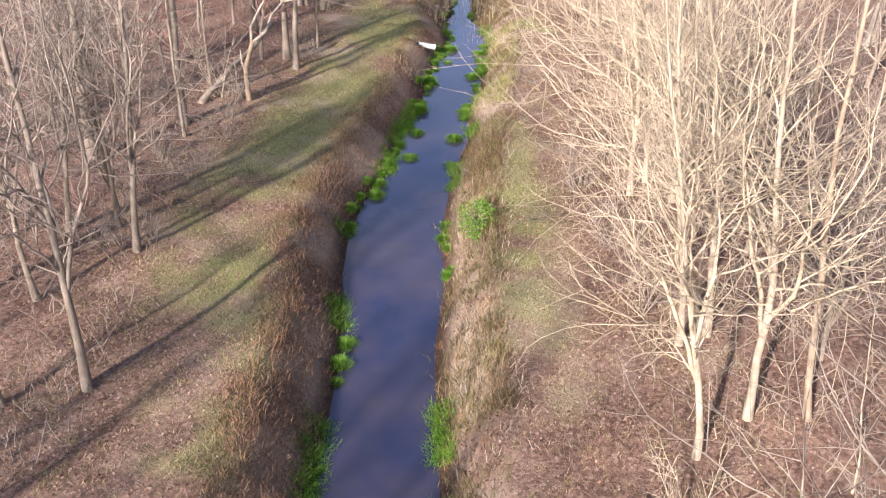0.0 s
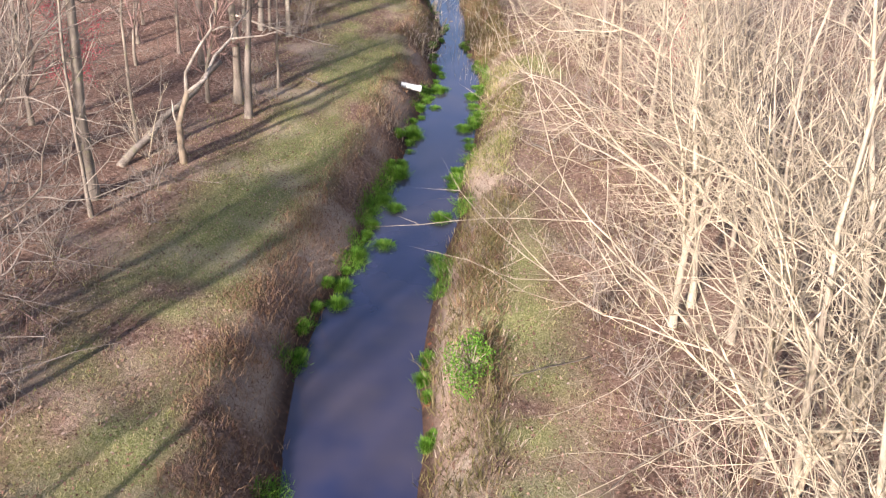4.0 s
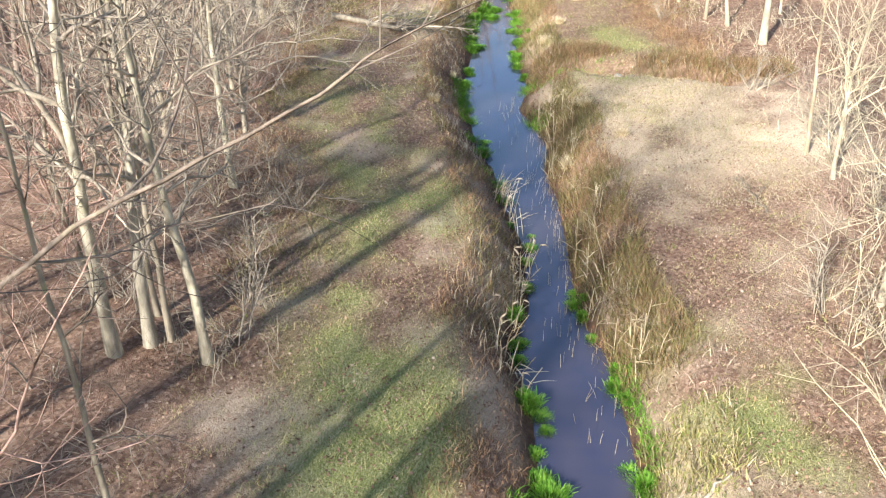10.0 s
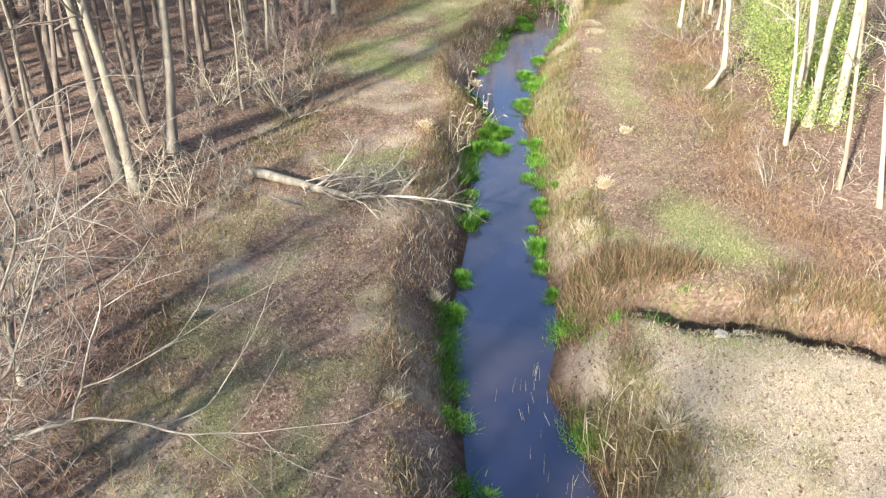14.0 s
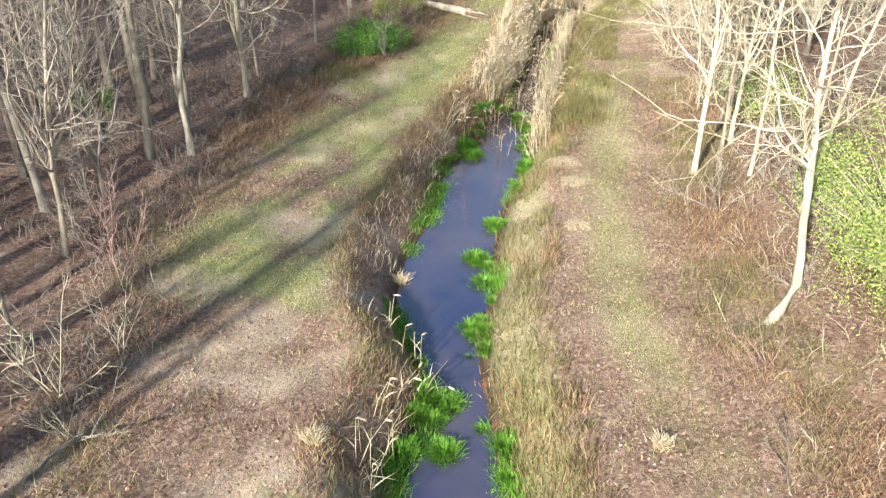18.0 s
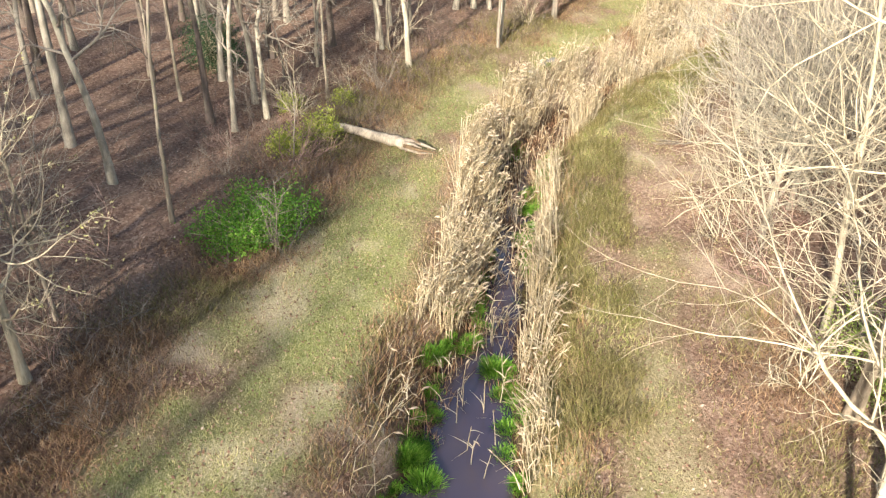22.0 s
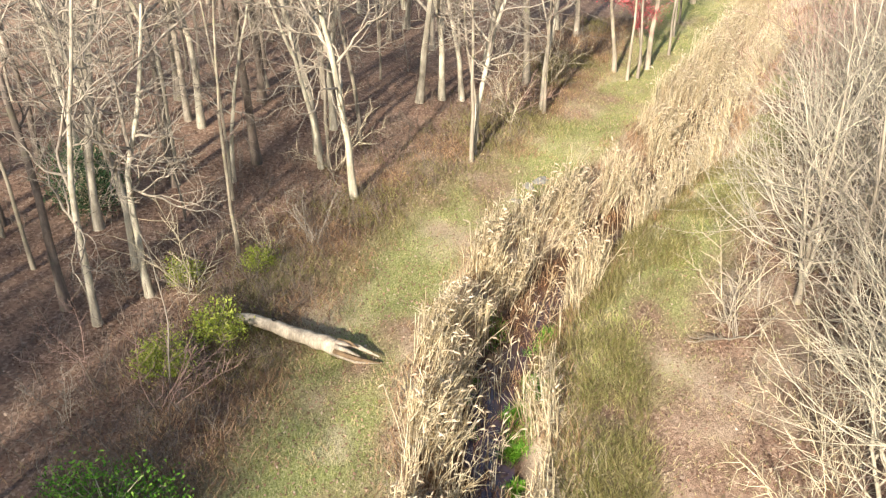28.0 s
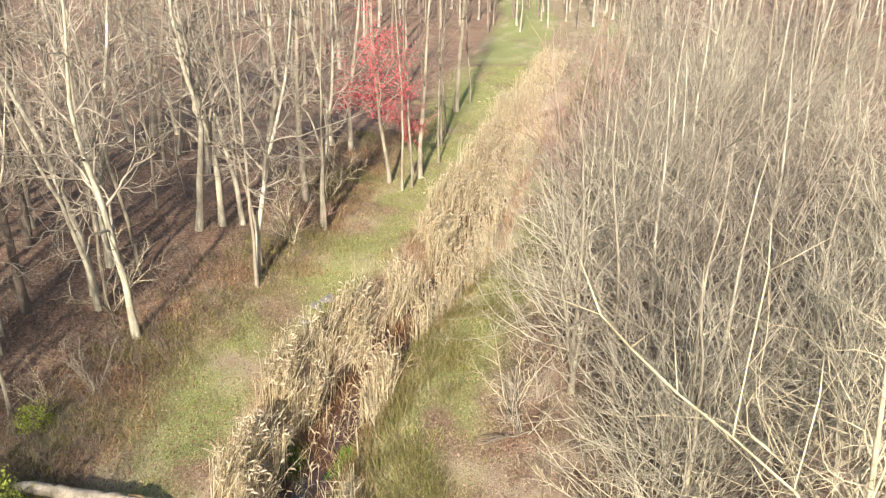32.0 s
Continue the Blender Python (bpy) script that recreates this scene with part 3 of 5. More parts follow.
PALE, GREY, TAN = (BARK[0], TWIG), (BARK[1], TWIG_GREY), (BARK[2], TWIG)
SHADED = (BARK[1], SHADED_BARK)
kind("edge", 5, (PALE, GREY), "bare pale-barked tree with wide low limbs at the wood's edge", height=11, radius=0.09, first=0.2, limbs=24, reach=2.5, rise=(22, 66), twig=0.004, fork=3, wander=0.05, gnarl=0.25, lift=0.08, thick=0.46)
kind("tall", 5, (PALE, SHADED, TAN), "tall bare tree with a straight grey trunk in the wood", height=13.5, radius=0.135, first=0.3, limbs=15, reach=2.7, rise=(28, 74), twig=0.0055, fork=1, wander=0.035, gnarl=0.22, lift=0.05, thick=0.42)
kind("slim", 5, (SHADED, TAN, PALE), "slender bare young tree in leaf litter", height=9.5, radius=0.052, first=0.22, limbs=13, reach=1.6, rise=(26, 70), twig=0.0045, wander=0.06, gnarl=0.2)
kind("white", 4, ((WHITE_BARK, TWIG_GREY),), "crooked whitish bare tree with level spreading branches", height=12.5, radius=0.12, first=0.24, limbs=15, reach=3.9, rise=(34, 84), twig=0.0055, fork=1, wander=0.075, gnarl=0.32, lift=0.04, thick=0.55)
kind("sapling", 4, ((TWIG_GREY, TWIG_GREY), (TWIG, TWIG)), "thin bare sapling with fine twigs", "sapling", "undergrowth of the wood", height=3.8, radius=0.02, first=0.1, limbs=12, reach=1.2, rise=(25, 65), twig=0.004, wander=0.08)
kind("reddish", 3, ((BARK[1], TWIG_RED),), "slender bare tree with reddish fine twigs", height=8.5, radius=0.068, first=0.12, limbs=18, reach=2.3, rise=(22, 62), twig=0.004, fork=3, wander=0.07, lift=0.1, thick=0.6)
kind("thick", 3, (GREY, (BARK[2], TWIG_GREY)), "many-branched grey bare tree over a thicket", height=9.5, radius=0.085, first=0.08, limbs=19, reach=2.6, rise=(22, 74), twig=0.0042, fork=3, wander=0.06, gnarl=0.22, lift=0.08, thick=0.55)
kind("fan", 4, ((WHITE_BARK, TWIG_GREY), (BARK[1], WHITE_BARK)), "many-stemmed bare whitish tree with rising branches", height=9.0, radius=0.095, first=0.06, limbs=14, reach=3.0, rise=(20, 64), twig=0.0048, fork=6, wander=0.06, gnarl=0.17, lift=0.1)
# which first trees suit each side: bark colour carries left-hand shade and right-hand sun
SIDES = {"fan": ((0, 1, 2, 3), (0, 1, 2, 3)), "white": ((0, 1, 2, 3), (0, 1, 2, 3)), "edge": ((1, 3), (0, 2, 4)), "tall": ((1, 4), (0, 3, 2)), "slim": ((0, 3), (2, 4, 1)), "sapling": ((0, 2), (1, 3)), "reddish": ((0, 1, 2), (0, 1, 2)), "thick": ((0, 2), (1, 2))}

# trees that stand out, by their foot: kind, x, y, size
NEAR = [("edge", -6.1, 12.2, 1.0), ("edge", -6.9, 16.9, 0.9), ("slim", -7.4, 11.6, 1.0), ("tall", -8.2, 24.3, 1.1), ("slim", -8.2, 27.3, 1.0), ("tall", -5.9, 30.0, 0.8), ("slim", -5.6, 32.6, 1.0),
        ("tall", -6.5, 31.2, 1.0), ("white", -6.3, 37.6, 0.8), ("reddish", -8.8, 38.9, 0.9), ("slim", -7.1, 38.1, 1.2), ("white", -7.9, 37.6, 1.0), ("white", -7.4, 37.9, 0.9), ("slim", -7.6, 38.8, 1.1),
        ("reddish", -7.4, 31.0, 1.0), ("tall", -8.4, 33.9, 1.0), ("slim", -9.4, 34.5, 1.1), ("tall", -10.4, 57.2, 1.0), ("tall", -10.9, 57.6, 1.05), ("slim", -11.7, 53.7, 1.0),
        ("slim", -9.7, 64.6, 1.0), ("slim", -9.5, 62.8, 0.8), ("tall", -9.9, 73.1, 0.9), ("slim", -9.3, 74.9, 0.9), ("tall", -13.3, 77.3, 1.0), ("tall", -12.6, 78.1, 1.0),
        ("tall", -10.6, 75.3, 1.0), ("slim", -13.1, 76.7, 1.1), ("slim", -10.3, 77.5, 1.1), ("edge", -9.6, 75.8, 0.75), ("edge", -8.2, 79.4, 0.6), ("white", -8.7, 85.5, 0.95),
        ("white", -6.15, 89.2, 0.75), ("white", -5.3, 90.3, 0.75), ("slim", -4.0, 94.7, 1.0), ("white", -7.1, 93.2, 1.0), ("white", -8.1, 95.9, 1.0), ("white", -5.9, 96.6, 0.95), ("white", -5.4, 98.9, 1.0),
        ("white", -1.8, 97.25, 1.0), ("slim", -1.5, 96.5, 1.1), ("slim", -0.6, 98.2, 1.3), ("white", -1.4, 99.0, 0.9), ("white", 2.76, 97.3, 0.8), ("slim", 2.7, 96.9, 1.2), ("white", 1.4, 101.0, 1.0), ("white", 2.2, 101.3, 0.95),
        ("white", 2.9, 101.4, 0.8), ("slim", 5.6, 100.7, 1.1), ("white", -3.7, 101.8, 1.0), ("slim", 9.4, 104.0, 1.1), ("slim", 9.9, 104.3, 1.1), ("white", 8.0, 110.2, 1.0), ("white", 1.4, 109.2, 1.05), ("slim", 13.0, 109.4, 1.0),
        ("slim", -8.1, 91.4, 1.1), ("slim", -9.2, 92.7, 1.0), ("slim", -5.1, 93.8, 0.7),
        ("edge", 4.85, 11.1, 0.78), ("slim", 6.9, 11.9, 1.3), ("edge", 5.9, 12.0, 0.9), ("edge", 5.1, 14.2, 0.85), ("edge", 5.7, 14.5, 0.9), ("edge", 5.0, 20.9, 0.85), ("edge", 6.0, 20.3, 0.8), ("edge", 5.5, 21.6, 0.85),
        ("edge", 6.0, 30.6, 0.9), ("slim", 5.2, 31.0, 1.2), ("slim", 5.2, 36.0, 0.9), ("edge", 5.6, 40.0, 0.7), ("slim", 6.1, 46.5, 0.9), ("edge", 6.3, 45.1, 0.6), ("tall", 7.3, 55.8, 0.9),
        ("tall", 6.1, 63.1, 1.0), ("slim", 5.9, 58.7, 1.2), ("slim", 6.6, 57.9, 1.2), ("tall", 7.0, 62.7, 1.1), ("tall", 9.9, 66.3, 1.0), ("slim", 5.4, 61.3, 1.2), ("tall", 6.3, 62.6, 0.95),
        ("edge", 4.45, 72.6, 0.86), ("slim", 5.8, 72.3, 1.0), ("slim", 5.5, 73.8, 1.0), ("tall", 6.2, 76.0, 1.0), ("slim", 6.4, 70.3, 1.1), ("edge", 5.9, 74.4, 0.75), ("edge", 6.9, 78.5, 0.9),
        ("fan", 7.2, 82.4, 0.75), ("fan", 8.9, 84.0, 0.85), ("fan", 9.0, 88.9, 0.8), ("fan", 12.4, 93.6, 0.8), ("fan", 11.5, 84.2, 0.9), ("fan", 12.6, 90.4, 0.85), ("slim", 8.6, 86.4, 1.0), ("fan", 15.2, 96.5, 0.8),
        ("white", -7.7, 44.0, 0.75), ("thick", -8.3, 47.2, 0.85), ("thick", -9.6, 50.4, 0.75), ("thick", -9.8, 45.6, 0.9), ("fan", 8.4, 83.6, 0.85), ("fan", 9.8, 87.0, 0.9), ("fan", 11.2, 90.6, 0.9), ("fan", 13.4, 88.0, 0.95), ("fan", 10.8, 82.0, 0.9),
        ("fan", 14.2, 93.8, 0.9), ("reddish", 12.2, 95.6, 0.9), ("reddish", 14.0, 98.2, 1.0), ("reddish", 16.6, 100.6, 1.0), ("fan", 16.4, 95.0, 1.0), ("fan", 13.8, 84.4, 1.0), ("reddish", 18.6, 104.0, 1.0), ("reddish", 5.9, 32.4, 0.5),
        ("thick", 7.0, 26.0, 0.9), ("thick", 7.6, 13.6, 0.8), ("thick", 8.4, 17.2, 0.9), ("thick", 8.0, 22.6, 0.9), ("slim", 7.2, 17.6, 1.0), ("slim", 6.2, 18.2, 0.9), ("thick", 7.6, 29.4, 0.75), ("slim", 6.4, 34.6, 0.9), ("slim", 7.0, 24.2, 1.0), ("thick", 8.8, 9.8, 0.9), ("thick", 6.8, 6.5, 1.0), ("reddish", -10.4, 33.2, 0.8), ("reddish", -11.5, 37.0, 0.9), ("edge", -8.2, 14.7, 0.8), ("slim", -7.7, 17.9, 1.0), ("edge", -8.7, 17.4, 0.8), ("slim", -7.9, 23.5, 1.0), ("tall", -9.8, 21.4, 1.0), ("thick", -11.0, 24.6, 0.9), ("thick", -11.4, 28.0, 0.9), ("thick", -9.6, 14.4, 0.8), ("thick", -8.0, 18.6, 0.7), ("white", -8.9, 73.5, 0.8), ("thick", -10.4, 71.0, 0.75), ("white", -11.4, 70.0, 0.9), ("edge", -10.2, 68.0, 0.8), ("white", -5.8, 91.4, 0.85), ("white", -1.7, 96.4, 0.7), ("white", -4.1, 95.7, 0.6), ("slim", 3.0, 98.2, 1.1), ("white", 5.6, 101.1, 0.8), ("slim", 2.9, 102.3, 1.1), ("thick", -8.4, 40.6, 0.85), ("edge", 5.6, 16.8, 0.75), ("edge", 6.4, 24.9, 0.75), ("tall", 10.6, 105.4, 0.8), ("slim", 12.0, 107.0, 1.0), ("slim", 14.0, 111.6, 1.1), ("tall", 15.8, 115.0, 1.0), ("slim", 17.4, 117.0, 1.1)]
for n, (name, x, y, size) in enumerate(NEAR):
    plant_tree(name, x, y, n, size, (n * 137) % 360, (0, 0), -3 if x > 0 and y < 60 else 2 if x < 0 and y < 40 else 0)   # trees lean out over the open strip

taken = [(x, y) for _, x, y, _ in NEAR]
SPOTS = {"fan": 2.0, "white": 1.9, "tall": 1.9, "slim": 1.6, "sapling": 1.2, "thick": 2.2}


def scatter(count, xs, ys, choose, clear_left, clear_right):
    """Trees at random in a stretch, clear of the open strip along the stream and of one another."""
    done = tries = 0
    while done < count and tries < count * 30:
        tries += 1
        y = rng.uniform(*ys)
        x = float(centre(y)) + rng.uniform(*xs)
        s = float(side_of(np.array(x), np.array(y)))
        if (s < 0 and -s < left_wood(y) + clear_left) or (s >= 0 and s < right_wood(y) + clear_right):
            continue
        name = choose[rng.integers(len(choose))]
        if any((x - a) ** 2 + (y - b) ** 2 < SPOTS[name] ** 2 for a, b in taken):
            continue
        taken.append((x, y))
        plant_tree(name, x, y, None, rng.uniform(0.75, 1.15), None, (rng.normal(0, 2.5), rng.normal(0, 2.5)))
        done += 1


scatter(36, (-24, -4), (-6, 84), ("tall", "slim", "slim"), 1.6, 2)
scatter(26, (-24, -4), (84, 112), ("white", "slim", "tall"), 1.2, 2)
scatter(42, (4, 22), (-6, 80), ("tall", "slim", "slim", "thick"), 2, 1.6)
scatter(20, (4, 20), (80, 112), ("fan", "slim", "fan"), 2, 1.2)
scatter(68, (-16, 14), (4, 108), ("sapling",), 0.7, 0.4)


def far_wood():
    """The wood beyond the first rows, joined: its trees are too many to count."""
    r = np.random.default_rng(91)
    firsts = []
    for n in range(6):
        trunk_heap = Heap()
        for h in tree_parts(900 + n, height=12.5, radius=0.11, first=0.3, limbs=11, reach=2.8, rise=(30, 78), twig=0.013, wander=0.05, gnarl=0.24, lift=0.05):
            trunk_heap.add(np.concatenate(h.v), np.concatenate(h.q) if h.q else None, np.concatenate(h.t) if h.t else None)
        firsts.append((np.concatenate(trunk_heap.v), np.concatenate(trunk_heap.q), np.concatenate(trunk_heap.t)))
    heaps, spots = (Heap(), Heap(), Heap()), []
    # left-hand bands up to y 84: many trees unseen, added to cast shade
    bands = (((-20, -6), (-24, 10), 50, 2.5, 6, 1.0), ((-9, -3.4), (-26, 2), 34, -1.0, 6, 1.0), ((-30, -7), (-20, 45), 52, 5.5, 6, 0.85), ((-28, -9), (42, 56), 26, 7, 6, 0.9), ((-18, -9), (54, 77), 62, 4, 6, 1.0), ((-34, -14), (48, 84), 70, 5, 6, 1.15), ((-22, -11.5), (58, 81), 64, 5, 6, 0.92),
             ((-34, -6), (84, 112), 58, 4.5, 6, 1.1), ((6, 30), (-10, 112), 45, 9, 9, 1.0), ((-40, 40), (108, 136), 130, 0.6, 0.6, 1.0), ((-30, 16), (136, 158), 130, -60, -60, 0.9), ((-40, 40), (162, 190), 40, -60, -60, 1.1))
    dense = []
    for n in range(3):
        one = Heap()
        for h in tree_parts(940 + n, height=12.5, radius=0.1, first=0.16, limbs=18, reach=3.2, rise=(28, 72), twig=0.0095, fork=2, gnarl=0.24):
            one.add(np.concatenate(h.v), np.concatenate(h.q) if h.q else None, np.concatenate(h.t) if h.t else None)
        dense.append((np.concatenate(one.v), np.concatenate(one.q), np.concatenate(one.t)))
    for xs, ys, count, left, right, tall in bands:
        done = tries = 0
        thicket = count == 64                         # a dense stand, largely out of view, added to shade the strip beyond it
        while done < count and tries < 9000:
            tries += 1
            y = r.uniform(*ys)
            x = float(centre(y)) + r.uniform(*xs)
            s = float(side_of(np.array(x), np.array(y)))
            if (s < 0 and -s < left_wood(y) + left) or (s >= 0 and s < right_wood(y) + right):
                continue
            if any((x - a) ** 2 + (y - b) ** 2 < (2.0 if thicket else 3.2) for a, b in spots):
                continue
            spots.append((x, y))
            v, q, t = dense[done % 3] if thicket else firsts[r.integers(6)]
            a, k = r.uniform(0, 2 * math.pi), tall * r.uniform(0.78, 1.12)
            turn = np.array([[math.cos(a), -math.sin(a), 0], [math.sin(a), math.cos(a), 0], [0, 0, 1]]) * k
            # left of x = 0 the darker bark puts the wood's shade into colour
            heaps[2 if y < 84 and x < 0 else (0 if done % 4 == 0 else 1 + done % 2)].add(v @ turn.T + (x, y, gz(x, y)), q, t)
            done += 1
    for h, m, word in zip(heaps, (WHITE_BARK, TWIG_GREY, SHADED_BARK), ("whitish", "grey", "shaded brown-grey")):
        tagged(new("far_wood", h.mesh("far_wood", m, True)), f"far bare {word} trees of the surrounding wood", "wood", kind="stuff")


far_wood()


def bush_parts(seed, stems, height, spread):
    r = np.random.default_rng(seed)
    out = []
    for n in range(stems):
        h = Heap()
        a = r.uniform(0, 2 * math.pi)
        p = np.array((math.cos(a), math.sin(a), 0)) * r.uniform(0, 0.18)
        d = off_axis(r, np.array((0, 0, 1.0)), radians(r.uniform(8, spread)), a)
        line = shoot(r, p - (0, 0, 0.1), d, height * r.uniform(0.6, 1.1), 5, 0.14, -0.04)
        tube(h, line, np.linspace(0.016, 0.005, 5), 4)
        spray(r, h, line, 0.014, 1, 10, 1.0)
        out.append(h)
    return out


BUSHES = []
for n, m in enumerate((TWIG_GREY, TWIG, TWIG_RED, TWIG_GREY)):
    BUSHES.append((bush_parts(400 + n, 6, 2.2, 55), m))


def plant_bush(n, x, y, size):
    first = BUSHES[n % len(BUSHES)]
    m = pose(x, y, gz(x, y), 0, 0, (n * 83) % 360) @ Matrix.Scale(size, 4)
    if len(first) == 2:
        ob = empty("bush", m, "leafless twiggy bush in the undergrowth" if n % 4 != 2 else "leafless bush with reddish twigs", "bush", "undergrowth of the wood")
        for h in first[0]:
            part("stem", h.mesh("stem", first[1]), ob)
        BUSHES[n % len(BUSHES)] = (ob,)
        return
    copy_thing(first[0], m).matrix_basis = m


bush_rng = np.random.default_rng(17)
for n in range(185):
    side = -1 if n % 5 < 2 else 1
    y = bush_rng.uniform(5, 106)
    wide = left_wood(y) if side < 0 else right_wood(y)
    d = float(wide + bush_rng.gamma(1.6, 1.6) - 0.3) / float(squeeze(y))
    x = float(left_edge(y) - d if side < 0 else right_edge(y) + d)
    plant_bush(n, x, y, bush_rng.uniform(0.45, 1.1))


def underbrush():
    """Thin dead stems and twigs that cover the floor of the wood."""
    r = np.random.default_rng(121)
    # beyond y 78 the left stems' dark brown also deepens the floor's shade
    for side, n, ys, mat, word in ((-1, 5200, (2, 80), TWIG_GREY, "grey"), (-1, 4600, (78, 112), SHADED_BARK, "brown"), (1, 3400, (2, 108), TWIG, "tan")):
        y = r.uniform(ys[0], ys[1], n)
        wide = left_wood(y) if side < 0 else right_wood(y)
        d = (wide - 0.2 + r.gamma(1.7, 2.0, n)) / squeeze(y)
        x = left_edge(y) - d if side < 0 else right_edge(y) + d
        keep = vnoise(x, y, 1.4, 131) * 0.6 + vnoise(x, y, 0.5, 132) * 0.4 > 0.42
        x, y = x[keep], y[keep]
        h = Heap()
        lean = r.normal(0, 0.55, (len(x), 2))
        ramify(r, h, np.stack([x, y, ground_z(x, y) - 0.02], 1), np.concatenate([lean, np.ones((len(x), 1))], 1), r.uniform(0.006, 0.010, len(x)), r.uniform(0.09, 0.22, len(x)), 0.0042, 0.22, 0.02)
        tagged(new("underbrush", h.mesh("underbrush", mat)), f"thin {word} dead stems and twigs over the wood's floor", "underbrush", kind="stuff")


underbrush()

# ---------------------------------------------------------------- reeds, grass and litter
def blades(x, y, z, height, width, lean, r, bend=0.3, segs=2):
    """Grass blades as narrow bent strips that end in a point: verts, quads, tris."""
    n = len(x)
    a, f = r.uniform(0, 2 * math.pi, n), r.uniform(0, 2 * math.pi, n)
    out = np.stack([np.cos(a), np.sin(a), 0 * a], 1)
    flat = np.stack([np.cos(f), np.sin(f), 0 * f], 1) * (width / 2)[:, None]
    root = np.stack([x, y, z], 1)
    rows = []
    for k in range(segs + 1):
        t = k / segs
        p = root + out * (lean * (t * 0.5 + bend * t * t))[:, None] + np.array((0, 0, 1.0)) * (height * (t - 0.18 * t * t))[:, None]
        rows += [p] if k == segs else [p - flat * (1 - 0.4 * t), p + flat * (1 - 0.4 * t)]
    v = np.stack(rows, 1)
    per = v.shape[1]
    i = np.arange(n)[:, None] * per
    quads = np.concatenate([i + np.array([[2 * k, 2 * k + 1, 2 * k + 3, 2 * k + 2]]) for k in range(segs - 1)]) if segs > 1 else None
    tris = i + np.array([[per - 3, per - 2, per - 1]])
    return v.reshape(-1, 3), quads, tris


def stuff(name, heap, mat, label, category):
    return tagged(new(name, heap.mesh(name, mat)), label, category, kind="stuff")


def along(n, ys, offsets, r, side):
    """Places along one bank: so many metres from the water's edge."""
    y = r.uniform(ys[0], ys[1], n)
    d = r.uniform(offsets[0], offsets[1], n) / squeeze(y)
    x = left_edge(y) - d if side < 0 else right_edge(y) + d
    return x, y


def tufts(heap, x, y, per, spread, height, width, lean, r, keep=None, segs=2, bend=0.3):
    if keep is not None:
        x, y = x[keep], y[keep]
    size = r.uniform(0.6, 1.25, len(x))
    X = np.repeat(x, per) + r.normal(0, spread, len(x) * per)
    Y = np.repeat(y, per) + r.normal(0, spread, len(x) * per)
    S = np.repeat(size, per)
    h = height * S * r.uniform(0.6, 1.15, len(X))
    heap.add(*blades(X, Y, np.maximum(ground_z(X, Y), -0.04) - 0.02, h, np.full(len(X), width), lean * h * r.uniform(0.2, 1.3, len(X)), r, bend, segs))


